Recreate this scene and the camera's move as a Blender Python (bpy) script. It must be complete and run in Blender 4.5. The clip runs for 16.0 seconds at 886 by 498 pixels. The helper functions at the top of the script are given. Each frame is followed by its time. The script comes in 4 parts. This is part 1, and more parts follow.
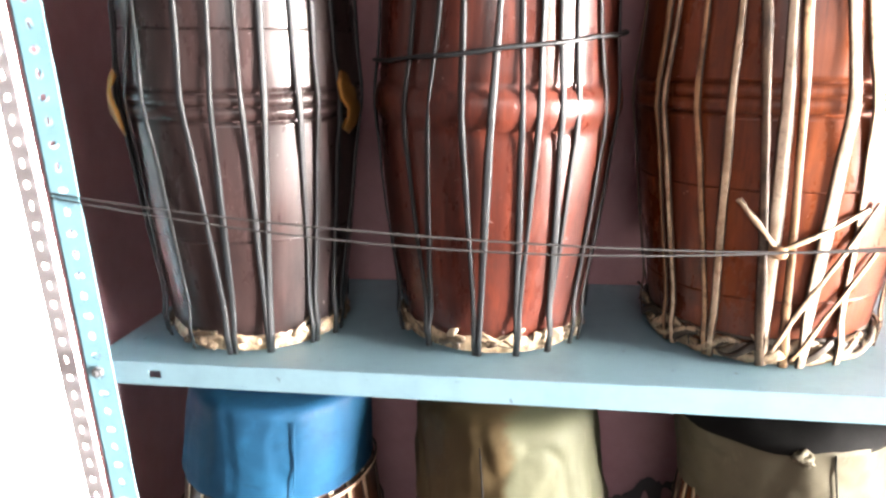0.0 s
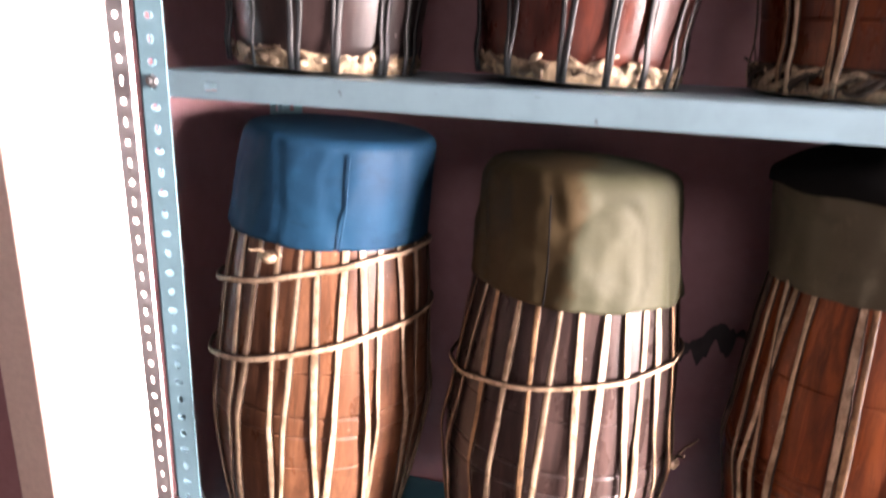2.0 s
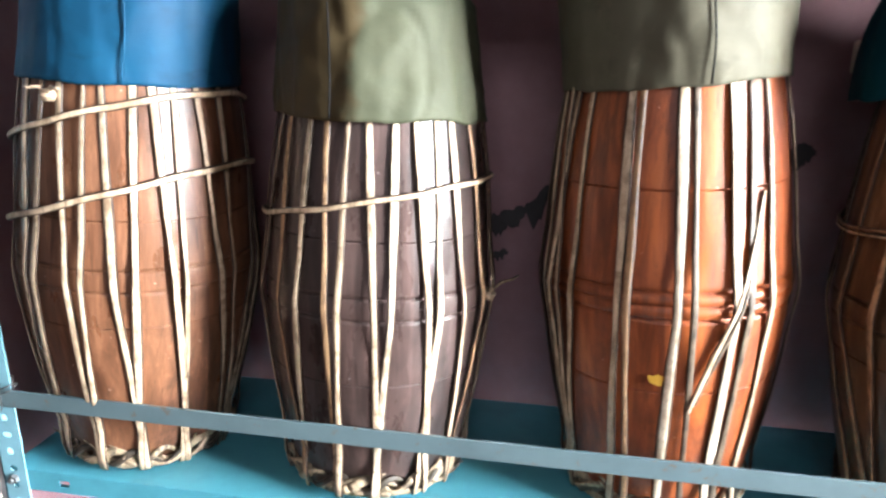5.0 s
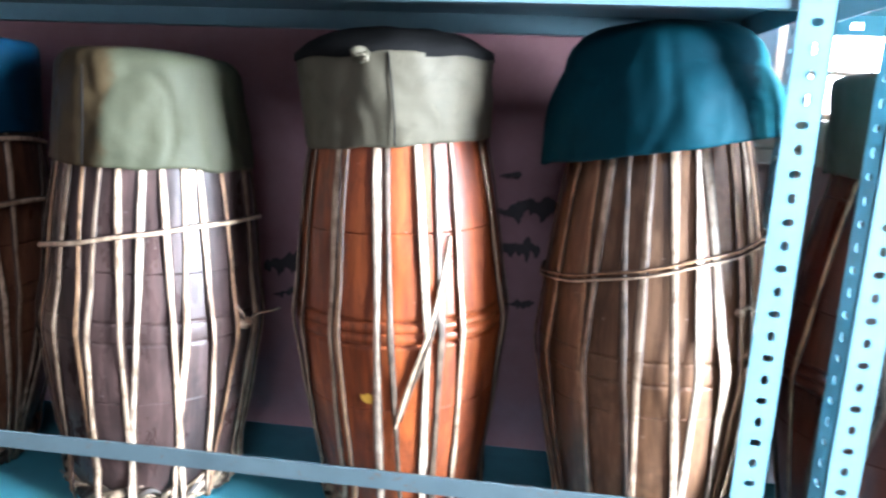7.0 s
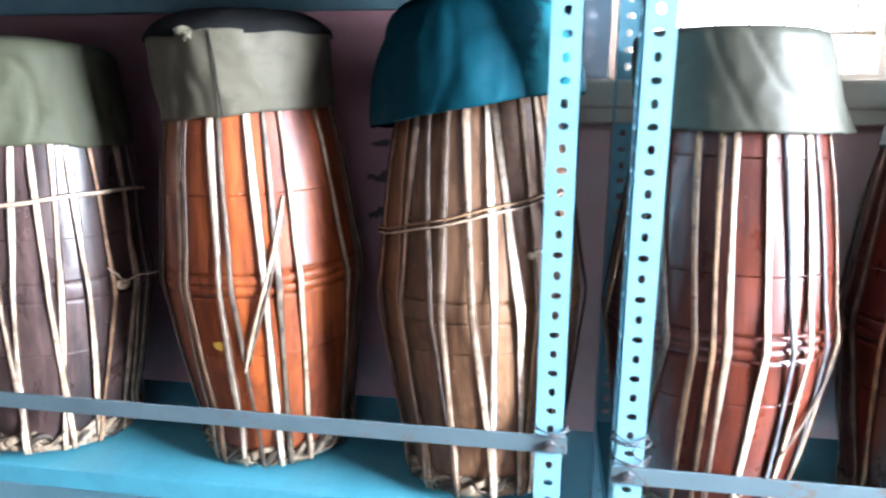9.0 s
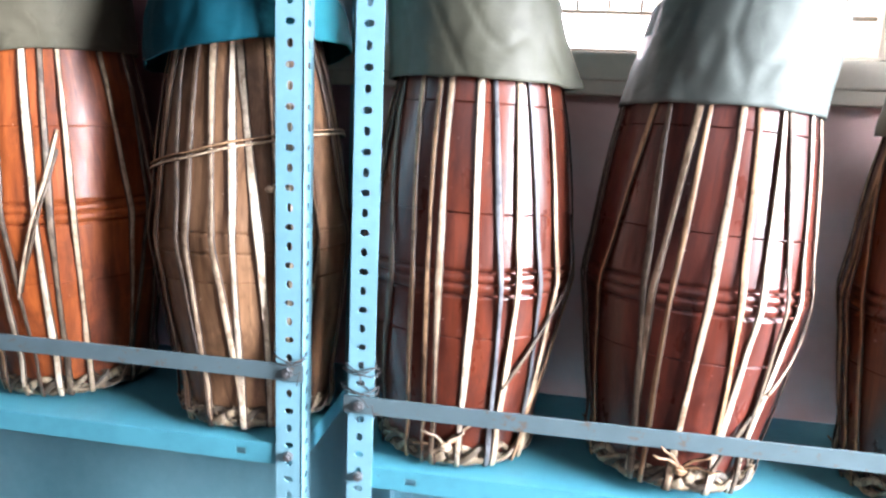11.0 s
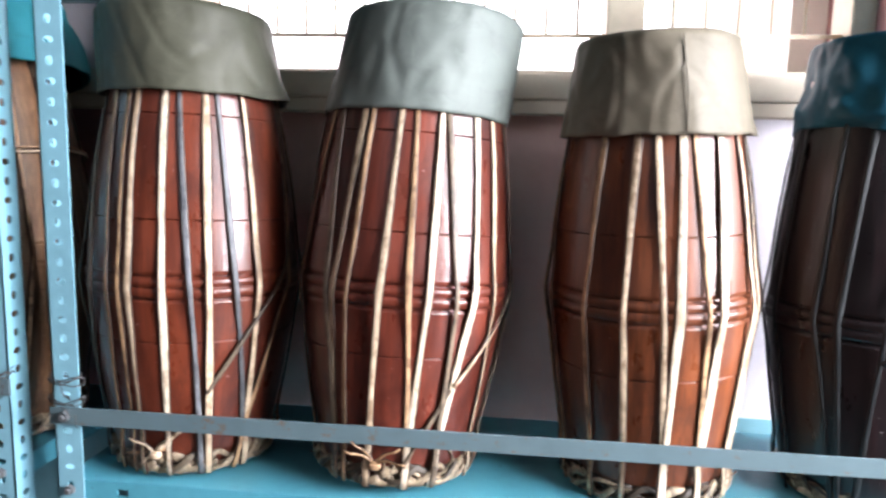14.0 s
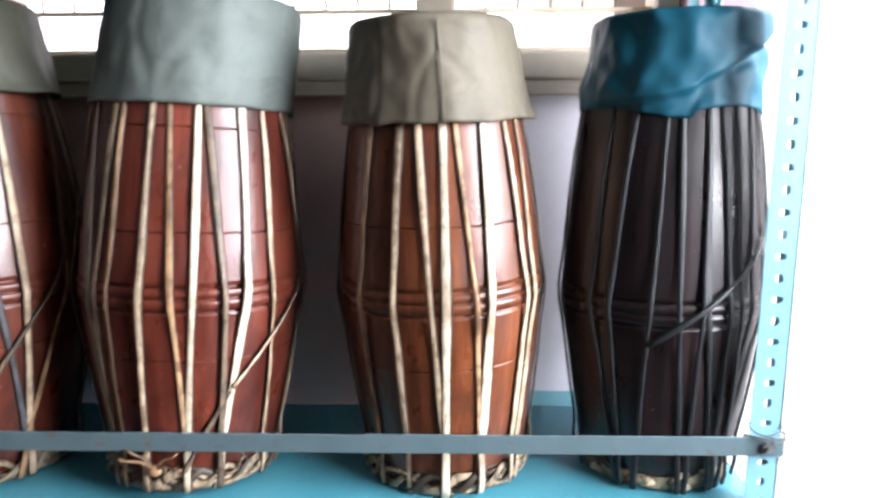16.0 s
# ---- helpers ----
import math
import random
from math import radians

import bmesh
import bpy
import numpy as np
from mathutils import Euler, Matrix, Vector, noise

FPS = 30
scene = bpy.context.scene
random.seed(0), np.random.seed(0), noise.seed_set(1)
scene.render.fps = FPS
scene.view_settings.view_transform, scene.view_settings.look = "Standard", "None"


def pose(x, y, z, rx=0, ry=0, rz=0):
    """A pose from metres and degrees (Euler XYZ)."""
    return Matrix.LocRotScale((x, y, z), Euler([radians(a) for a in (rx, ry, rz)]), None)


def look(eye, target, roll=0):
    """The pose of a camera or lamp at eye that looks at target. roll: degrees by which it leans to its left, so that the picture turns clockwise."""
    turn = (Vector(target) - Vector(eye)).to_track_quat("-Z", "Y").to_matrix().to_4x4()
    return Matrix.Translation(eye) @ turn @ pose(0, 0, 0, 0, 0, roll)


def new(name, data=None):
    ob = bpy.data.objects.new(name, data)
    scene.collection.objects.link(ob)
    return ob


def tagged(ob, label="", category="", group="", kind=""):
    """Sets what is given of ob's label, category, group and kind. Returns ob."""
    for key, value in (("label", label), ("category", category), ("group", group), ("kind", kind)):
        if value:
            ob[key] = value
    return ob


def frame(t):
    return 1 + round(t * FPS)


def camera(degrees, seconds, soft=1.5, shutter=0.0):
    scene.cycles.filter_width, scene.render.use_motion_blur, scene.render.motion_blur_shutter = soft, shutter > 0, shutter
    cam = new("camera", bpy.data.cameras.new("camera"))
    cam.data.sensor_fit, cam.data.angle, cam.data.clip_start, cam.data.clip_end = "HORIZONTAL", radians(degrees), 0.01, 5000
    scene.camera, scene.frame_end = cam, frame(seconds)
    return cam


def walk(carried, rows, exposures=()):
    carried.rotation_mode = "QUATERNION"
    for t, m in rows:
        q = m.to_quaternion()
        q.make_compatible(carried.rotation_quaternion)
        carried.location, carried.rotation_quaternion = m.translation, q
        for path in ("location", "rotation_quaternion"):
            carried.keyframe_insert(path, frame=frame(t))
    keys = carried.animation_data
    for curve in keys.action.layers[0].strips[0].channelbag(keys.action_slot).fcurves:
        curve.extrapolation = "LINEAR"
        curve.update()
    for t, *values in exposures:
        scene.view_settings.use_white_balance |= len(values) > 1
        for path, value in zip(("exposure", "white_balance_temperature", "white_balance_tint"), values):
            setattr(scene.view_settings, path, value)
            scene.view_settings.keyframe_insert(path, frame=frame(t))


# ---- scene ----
cam = camera(66.5, 16.0, soft=2.4, shutter=0.5)
PATH = [
    (0, (0.535, -0.609, 1.757), (0.17, 1.275, 1.193), -2.4),
    (0.5, (0.528, -0.613, 1.708), (0.132, 1.27, 1.163), 0.3),
    (1, (0.528, -0.613, 1.652), (0.135, 1.25, 1.043), 0.5),
    (1.5, (0.518, -0.619, 1.575), (0.096, 1.234, 0.952), 0.7),
    (2, (0.517, -0.623, 1.477), (0.003, 1.219, 0.892), 2.3),
    (2.5, (0.549, -0.618, 1.365), (0.07, 1.249, 0.828), 1.8),
    (3, (0.576, -0.603, 1.291), (0.117, 1.278, 0.788), 1.1),
    (3.2, (0.582, -0.597, 1.248), (0.158, 1.301, 0.784), 1.3),
    (5.3, (0.709, -0.649, 1.306), (0.381, 1.247, 0.761), 0.1),
    (5.5, (0.729, -0.665, 1.321), (0.443, 1.255, 0.839), 0.9),
    (6, (0.792, -0.676, 1.318), (0.509, 1.245, 0.839), 1.4),
    (6.5, (0.874, -0.678, 1.304), (0.601, 1.249, 0.844), 2.0),
    (7, (0.949, -0.693, 1.307), (0.71, 1.249, 0.897), 2.4),
    (7.5, (1.016, -0.704, 1.301), (0.846, 1.2, 0.841), 2.2),
    (8, (1.067, -0.699, 1.299), (0.872, 1.238, 0.839), 2.0),
    (8.5, (1.111, -0.721, 1.293), (0.853, 1.216, 0.864), 2.0),
    (9, (1.191, -0.739, 1.294), (0.887, 1.184, 0.837), 0.2),
    (9.5, (1.286, -0.741, 1.295), (0.882, 1.17, 0.863), 2.5),
    (10, (1.355, -0.755, 1.28), (1.072, 1.18, 0.859), 3.9),
    (10.2, (1.388, -0.751, 1.267), (1.156, 1.188, 0.833), 2.8),
    (12.3, (1.631, -0.768, 1.162), (1.207, 1.172, 0.926), 2.4),
    (12.5, (1.651, -0.767, 1.168), (1.229, 1.176, 0.951), 2.1),
    (13, (1.722, -0.759, 1.176), (1.408, 1.2, 0.922), 1.0),
    (13.5, (1.785, -0.748, 1.174), (1.51, 1.219, 0.939), 1.5),
    (14, (1.834, -0.747, 1.177), (1.629, 1.225, 0.916), 1.3),
    (14.5, (1.889, -0.745, 1.187), (1.737, 1.221, 0.853), 0.9),
    (15, (1.948, -0.735, 1.181), (1.807, 1.225, 0.81), 1.2),
    (15.5, (1.993, -0.724, 1.18), (1.867, 1.241, 0.833), 2.3),
    (16, (2.034, -0.708, 1.213), (1.981, 1.256, 0.838), -0.3),
]
EXPOSURES = [(0, 2.95, 7700, 20), (0.8, 2.9, 8200, 36), (1.5, 2.42, 8300, 42), (2.5, 2.0, 8000, 30), (5.5, 2.2, 6300, 10), (7, 2.08, 5800, 13), (8.5, 1.92, 5850, 14), (9.5, 1.62, 5950, 17), (12.5, 0.78, 6600, 18), (13.5, 0.4, 6550, 18), (15, 0.25, 6550, 17), (16, -0.15, 6450, 15)]
walk(cam, [(t, look(eye, target, roll)) for t, eye, target, roll in PATH], EXPOSURES)

# ---- light ----
world = bpy.data.worlds.new("world")
scene.world = world
world.use_nodes = True
wn = world.node_tree.nodes
sky = wn.new("ShaderNodeTexSky")
sky.sky_type, sky.sun_disc = "NISHITA", False
sky.sun_elevation, sky.sun_rotation = radians(62), radians(90)
world.node_tree.links.new(sky.outputs["Color"], wn["Background"].inputs["Color"])
wn["Background"].inputs["Strength"].default_value = 0.05


def sun_lamp():
    data = bpy.data.lights.new("sun", "SUN")
    data.energy, data.angle, data.color = 2.5, radians(0.6), (1.0, 0.95, 0.88)
    new("sun", data).matrix_world = look((math.cos(radians(62)), 0, math.sin(radians(62))), (0, 0, 0))


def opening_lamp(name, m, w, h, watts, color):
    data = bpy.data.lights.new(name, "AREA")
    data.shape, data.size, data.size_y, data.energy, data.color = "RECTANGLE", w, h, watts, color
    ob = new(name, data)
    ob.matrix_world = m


sun_lamp()
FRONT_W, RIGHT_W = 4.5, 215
# fill lamp in an unseen front opening, both added to brighten the racks
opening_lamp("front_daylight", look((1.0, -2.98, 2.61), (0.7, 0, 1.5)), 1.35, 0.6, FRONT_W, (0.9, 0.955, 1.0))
opening_lamp("side_daylight", look((3.57, -0.7, 1.6), (1.9, 0.1, 1.1)), 1.1, 1.2, RIGHT_W, (0.9, 0.955, 1.0))
# lamp added over the bay to brighten it; no source is known there
opening_lamp("bay_daylight", look((3.03, 1.05, 2.98), (3.03, 1.051, 0)), 1.0, 1.2, 130, (0.95, 0.98, 1.0))


# ---- materials ----
def material(name):
    m = bpy.data.materials.new(name)
    m.use_nodes = True
    nt = m.node_tree
    return m, nt, nt.nodes["Principled BSDF"]


def node(nt, kind, **vals):
    n = nt.nodes.new(kind)
    for k, v in vals.items():
        n.inputs[k].default_value = v
    return n


def ramp(nt, src, stops):
    r = nt.nodes.new("ShaderNodeValToRGB")
    el = r.color_ramp.elements
    while len(el) < len(stops):
        el.new(0.5)
    for e, (p, c) in zip(el, stops):
        e.position, e.color = p, (*c, 1)
    nt.links.new(src, r.inputs["Fac"])
    return r.outputs["Color"]


def coords(nt, scale=(1, 1, 1), kind="Object"):
    c = nt.nodes.new("ShaderNodeTexCoord")
    mp = nt.nodes.new("ShaderNodeMapping")
    mp.inputs["Scale"].default_value = scale
    nt.links.new(c.outputs[kind], mp.inputs["Vector"])
    return mp.outputs["Vector"]


def noise_tex(nt, vec, scale, detail=4.0, rough=0.55, dist=0.0):
    n = node(nt, "ShaderNodeTexNoise", Scale=scale, Detail=detail, Roughness=rough, Distortion=dist)
    nt.links.new(vec, n.inputs["Vector"])
    return n.outputs["Fac"]


def mix(nt, a, b, fac, mode="MIX"):
    n = nt.nodes.new("ShaderNodeMix")
    n.data_type, n.blend_type = "RGBA", mode
    for sock, v in ((n.inputs[6], a), (n.inputs[7], b)):
        if isinstance(v, tuple):
            sock.default_value = (*v, 1)
        else:
            nt.links.new(v, sock)
    if isinstance(fac, float):
        n.inputs[0].default_value = fac
    else:
        nt.links.new(fac, n.inputs[0])
    return n.outputs[2]


def bump(nt, bsdf, height, strength, dist):
    b = node(nt, "ShaderNodeBump", Strength=strength, Distance=dist)
    nt.links.new(height, b.inputs["Height"])
    nt.links.new(b.outputs["Normal"], bsdf.inputs["Normal"])


def wood(name, dark, light, gloss=0.34, coat=0.16):
    m, nt, p = material(name)
    deep = tuple(v * 0.4 for v in dark)
    grain = noise_tex(nt, coords(nt, (1, 1, 0.06)), 70, 7, 0.7, 0.5)
    broad = noise_tex(nt, coords(nt, (1, 1, 0.22)), 11, 5, 0.62, 1.0)
    c = mix(nt, ramp(nt, broad, [(0.36, deep), (0.47, dark), (0.61, light)]), ramp(nt, grain, [(0.38, deep), (0.5, dark), (0.6, light)]), 0.45)
    grime = noise_tex(nt, coords(nt, (1, 1, 0.7)), 17, 6, 0.7, 0.4)
    c = mix(nt, c, deep, ramp(nt, grime, [(0.54, (0, 0, 0)), (0.72, (0.75, 0.75, 0.75))]))
    scratch = noise_tex(nt, coords(nt, (1, 1, 0.02)), 210, 3, 0.6)
    c = mix(nt, c, tuple(v * 0.4 for v in deep), ramp(nt, scratch, [(0.64, (0, 0, 0)), (0.7, (0.4, 0.4, 0.4))]))
    specks = noise_tex(nt, coords(nt), 150, 2, 0.5)
    c = mix(nt, c, tuple(min(1.0, 0.25 + v) for v in light), ramp(nt, specks, [(0.75, (0, 0, 0)), (0.765, (0.6, 0.6, 0.6))]))
    nt.links.new(c, p.inputs["Base Color"])
    wear = noise_tex(nt, coords(nt, (1, 1, 0.4)), 30, 6, 0.65)
    rr = nt.nodes.new("ShaderNodeMapRange")
    rr.inputs["From Min"].default_value, rr.inputs["From Max"].default_value = 0.3, 0.7
    rr.inputs["To Min"].default_value, rr.inputs["To Max"].default_value = gloss - 0.12, gloss + 0.22
    nt.links.new(wear, rr.inputs["Value"])
    nt.links.new(rr.outputs["Result"], p.inputs["Roughness"])
    p.inputs["Coat Weight"].default_value, p.inputs["Coat Roughness"].default_value = coat, 0.3
    bump(nt, p, grain, 0.22, 0.002)
    return m


def strip(name, dark, light, rough=0.5, vary=0.5, mixed=False, blotch=22):
    m, nt, p = material(name)
    v = coords(nt, (1, 1, 0.25))
    fibre = noise_tex(nt, v, 160, 4, 0.7)
    stain = noise_tex(nt, coords(nt), blotch, 4, 0.6)
    c = mix(nt, ramp(nt, stain, [(0.36, dark), (0.5, light)]), ramp(nt, fibre, [(0.3, dark), (0.6, light)]), 0.4)
    mottle = noise_tex(nt, coords(nt, (1, 1, 0.6)), 75, 5, 0.7, 0.6)
    c = mix(nt, c, mix(nt, dark, light, 0.18), ramp(nt, mottle, [(0.5, (0, 0, 0)), (0.62, (0.85, 0.85, 0.85))]))
    streak = noise_tex(nt, coords(nt, (1, 1, 0.035)), 130, 3, 0.6)
    c = mix(nt, c, tuple(v * 0.6 for v in dark), ramp(nt, streak, [(0.57, (0, 0, 0)), (0.66, (0.6, 0.6, 0.6))]))
    if mixed:
        geo = nt.nodes.new("ShaderNodeNewGeometry")
        c = mix(nt, c, dark, ramp(nt, geo.outputs["Random Per Island"], [(0.3, (0, 0, 0)), (0.75, (0.95, 0.95, 0.95))]))
    info = nt.nodes.new("ShaderNodeObjectInfo")
    c = mix(nt, c, mix(nt, dark, light, 0.35), ramp(nt, info.outputs["Random"], [(0.45, (0, 0, 0)), (1.0, (vary, vary, vary))]))
    nt.links.new(c, p.inputs["Base Color"])
    p.inputs["Roughness"].default_value = rough
    bump(nt, p, fibre, 0.3, 0.001)
    return m


def cloth(name, dark, light, rough=0.6, sheen=0.0, crease=0.1, spec=0.28, lit_tint=None, lit_from=0.048):
    m, nt, p = material(name)
    big = noise_tex(nt, coords(nt), 7, 4, 0.55, 0.5)
    fold = noise_tex(nt, coords(nt, (1, 1, 1.3)), 12, 5, 0.55, 1.2)
    weave = noise_tex(nt, coords(nt), 900, 2, 0.5)
    c = mix(nt, ramp(nt, big, [(0.25, dark), (0.75, light)]), ramp(nt, fold, [(0.25, dark), (0.75, light)]), 0.25)
    c = mix(nt, c, tuple(v * 0.45 for v in dark), ramp(nt, noise_tex(nt, coords(nt), 44, 5, 0.7), [(0.66, (0, 0, 0)), (0.76, (0.3, 0.3, 0.3))]))
    scuff = noise_tex(nt, coords(nt, (1, 1, 0.7)), 26, 6, 0.72, 0.8)
    c = mix(nt, c, tuple(min(1.0, v * 1.5) for v in light), ramp(nt, scuff, [(0.56, (0, 0, 0)), (0.7, (0.3, 0.3, 0.3))]))
    c = mix(nt, c, tuple(v * 0.5 for v in dark), ramp(nt, noise_tex(nt, coords(nt, (1.0, 1.0, 1.4)), 15, 6, 0.7, 1.2), [(0.54, (0, 0, 0)), (0.7, (0.3, 0.3, 0.3))]))
    # lighter colour on the +X side stands in for light falling there
    if lit_tint:
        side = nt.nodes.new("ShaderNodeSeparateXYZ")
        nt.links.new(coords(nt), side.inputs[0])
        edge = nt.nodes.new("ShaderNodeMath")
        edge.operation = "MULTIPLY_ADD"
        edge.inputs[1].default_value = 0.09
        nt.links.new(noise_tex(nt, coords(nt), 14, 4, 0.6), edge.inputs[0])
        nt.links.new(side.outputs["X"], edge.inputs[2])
        c = mix(nt, c, mix(nt, lit_tint, c, 0.4), ramp(nt, edge.outputs[0], [(lit_from, (0, 0, 0)), (lit_from + 0.014, (1, 1, 1))]))
    nt.links.new(c, p.inputs["Base Color"])
    p.inputs["Roughness"].default_value = rough
    p.inputs["Sheen Weight"].default_value, p.inputs["Specular IOR Level"].default_value = sheen, spec
    h = nt.nodes.new("ShaderNodeMath")
    h.operation = "MULTIPLY_ADD"
    h.inputs[1].default_value = 0.05
    nt.links.new(weave, h.inputs[0])
    crumple = nt.nodes.new("ShaderNodeTexVoronoi")
    crumple.feature = "DISTANCE_TO_EDGE"
    crumple.inputs["Scale"].default_value = 9
    warp = nt.nodes.new("ShaderNodeTexNoise")
    warp.inputs["Scale"].default_value, warp.inputs["Detail"].default_value = 9, 3
    nt.links.new(coords(nt), warp.inputs["Vector"])
    nt.links.new(warp.outputs["Color"], crumple.inputs["Vector"])
    nt.links.new(mix(nt, fold, crumple.outputs["Distance"], 0.25), h.inputs[2])
    bump(nt, p, h.outputs[0], crease, 0.008)
    return m


def painted(name, base, chip, rough=0.38, metal=0.0, amount=0.62):
    m, nt, p = material(name)
    dirt = noise_tex(nt, coords(nt), 14, 6, 0.65)
    fine = noise_tex(nt, coords(nt), 240, 3, 0.6)
    c = mix(nt, base, tuple(v * 0.72 for v in base), ramp(nt, dirt, [(0.45, (0, 0, 0)), (0.75, (0.8, 0.8, 0.8))]))
    c = mix(nt, c, chip, ramp(nt, noise_tex(nt, coords(nt), 55, 6, 0.72), [(amount, (0, 0, 0)), (amount + 0.04, (1, 1, 1))]))
    nt.links.new(c, p.inputs["Base Color"])
    p.inputs["Roughness"].default_value, p.inputs["Metallic"].default_value = rough, metal
    bump(nt, p, fine, 0.08, 0.001)
    return m


def plaster(name, a, b, rough=0.85):
    m, nt, p = material(name)
    big = noise_tex(nt, coords(nt), 2.2, 6, 0.6, 0.4)
    small = noise_tex(nt, coords(nt), 38, 6, 0.7)
    c = mix(nt, ramp(nt, big, [(0.3, a), (0.7, b)]), ramp(nt, small, [(0.3, a), (0.7, b)]), 0.35)
    nt.links.new(c, p.inputs["Base Color"])
    p.inputs["Roughness"].default_value = rough
    bump(nt, p, small, 0.2, 0.004)
    return m


def plain(name, color, rough=0.5, metal=0.0):
    m, nt, p = material(name)
    n = noise_tex(nt, coords(nt), 60, 4, 0.6)
    nt.links.new(mix(nt, color, tuple(v * 0.7 for v in color), n), p.inputs["Base Color"])
    p.inputs["Roughness"].default_value, p.inputs["Metallic"].default_value = rough, metal
    return m


WOOD = {
    "tan": wood("brown_wood", (0.11, 0.044, 0.022), (0.26, 0.115, 0.06)),
    "plum": wood("plum_brown_wood", (0.038, 0.024, 0.0215), (0.098, 0.06, 0.053), 0.3, 0.22),
    "orange": wood("orange_brown_wood", (0.2, 0.042, 0.0105), (0.43, 0.108, 0.025), 0.44, 0.08),
    "honey": wood("honey_brown_wood", (0.148, 0.073, 0.034), (0.33, 0.18, 0.095), 0.42, 0.08),
    "red": wood("red_brown_wood", (0.075, 0.014, 0.0065), (0.165, 0.034, 0.0145), 0.33, 0.3),
    "maroon": wood("maroon_wood", (0.075, 0.0138, 0.0078), (0.162, 0.033, 0.0175), 0.33, 0.3),
    "amber": wood("amber_brown_wood", (0.09, 0.023, 0.008), (0.205, 0.058, 0.02), 0.33, 0.3),
    "black": wood("blackened_wood", (0.0075, 0.0048, 0.006), (0.03, 0.014, 0.0155), 0.34, 0.15),
    "ebony": wood("dark_plum_wood", (0.017, 0.0105, 0.0105), (0.041, 0.0235, 0.0225), 0.3, 0.22),
    "cherry": wood("cherry_wood", (0.055, 0.011, 0.007), (0.120, 0.026, 0.014), 0.3, 0.22),
    "russet": wood("russet_wood", (0.1, 0.02, 0.006), (0.21, 0.05, 0.014), 0.3, 0.22),
}
CANE = strip("pale_hide", (0.16, 0.088, 0.046), (0.68, 0.53, 0.37), vary=0.3)
PALE = strip("bright_hide", (0.28, 0.175, 0.1), (0.82, 0.71, 0.55), vary=0.2)
DULL = strip("dull_hide", (0.07, 0.033, 0.016), (0.52, 0.315, 0.17))
GREY = strip("grey_hide", (0.012, 0.01, 0.009), (0.2, 0.145, 0.098))
SLATE = strip("slate_grey_hide", (0.028, 0.03, 0.034), (0.15, 0.155, 0.165))
BLACK = strip("black_hide", (0.003, 0.0042, 0.005), (0.013, 0.0175, 0.02), 0.5, 0.2)
# dark strap edges: contact shade beside the straps put into the colour
EDGE = strip("shaded_hide_edge", (0.01, 0.006, 0.004), (0.06, 0.032, 0.018))
TORN = strip("torn_hide", (0.035, 0.017, 0.008), (0.62, 0.5, 0.35), 0.4, 0.3, True, 48)
PLAIT = strip("plaited_hide", (0.018, 0.012, 0.008), (0.42, 0.32, 0.21), 0.55, 0.5, True, 40)
CLOTH = {
    "blue": cloth("blue_cloth", (0.0016, 0.026, 0.061), (0.0032, 0.062, 0.127), 0.62, 0.0, 0.1, 0.18),
    "olive": cloth("olive_cloth", (0.046, 0.031, 0.013), (0.072, 0.051, 0.022), 0.66, 0.0, 0.1, 0.25, lit_tint=(0.06, 0.08, 0.052)),
    "taupe": cloth("taupe_cloth", (0.06, 0.054, 0.035), (0.125, 0.116, 0.08), 0.66, 0.0, 0.1, 0.25),
    "teal": cloth("teal_cloth", (0.0006, 0.02, 0.032), (0.0012, 0.05, 0.07), 0.7, 0.0, 0.06, 0.1, lit_tint=(0.03, 0.25, 0.3), lit_from=0.118),
    "grey": cloth("grey_green_cloth", (0.071, 0.086, 0.077), (0.146, 0.17, 0.155), 0.62, 0.0, 0.08, 0.32),
    "sage": cloth("sage_cloth", (0.03, 0.031, 0.02), (0.074, 0.075, 0.052), 0.6, 0.0, 0.08, 0.35),
    "sand": cloth("sand_cloth", (0.076, 0.064, 0.044), (0.16, 0.139, 0.102), 0.62, 0.0, 0.1, 0.32),
    "charcoal": cloth("shade_dark_cloth", (0.004, 0.0042, 0.0042), (0.013, 0.0133, 0.0133), 0.85, 0.0, 0.3, 0.08),
    "navy": cloth("navy_sheet", (0.003, 0.045, 0.075), (0.009, 0.1, 0.15), 0.5, 0.0, 0.1, 0.25),
}
BLUE = painted("blue_paint", (0.19, 0.4, 0.48), (0.07, 0.12, 0.14), 0.36, 0.0, 0.68)
SHELF = painted("blue_shelf_paint", (0.07, 0.3, 0.38), (0.05, 0.11, 0.13), 0.42, 0.0, 0.68)
# same shelf paint, greyed to stand in for strong light on the tray
UPPER = painted("washed_out_shelf_paint", (0.15, 0.27, 0.32), (0.08, 0.12, 0.14), 0.4, 0.0, 0.65)
BAR = painted("blue_grey_bar_paint", (0.115, 0.175, 0.195), (0.14, 0.12, 0.1), 0.42, 0.2, 0.6)
STEEL = plain("dull_steel", (0.3, 0.31, 0.32), 0.45, 0.8)
PALE_GREY = painted("pale_grey_paint", (0.68, 0.7, 0.73), (0.3, 0.3, 0.3), 0.4, 0.0, 0.64)
GOLD = plain("brass", (0.34, 0.17, 0.045), 0.45, 0.85)
WIRE = plain("iron_wire", (0.1, 0.1, 0.1), 0.55, 0.6)
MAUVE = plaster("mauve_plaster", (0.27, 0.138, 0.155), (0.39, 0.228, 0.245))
# wall under the window: stronger light put into a paler, pinker colour
PINK = plaster("lit_pink_plaster", (0.7, 0.45, 0.42), (0.84, 0.6, 0.56))
# end of the back wall: brightness of the light there put into colour
LILAC = plaster("pale_lit_lilac_plaster", (0.6, 0.56, 0.61), (0.74, 0.7, 0.75))
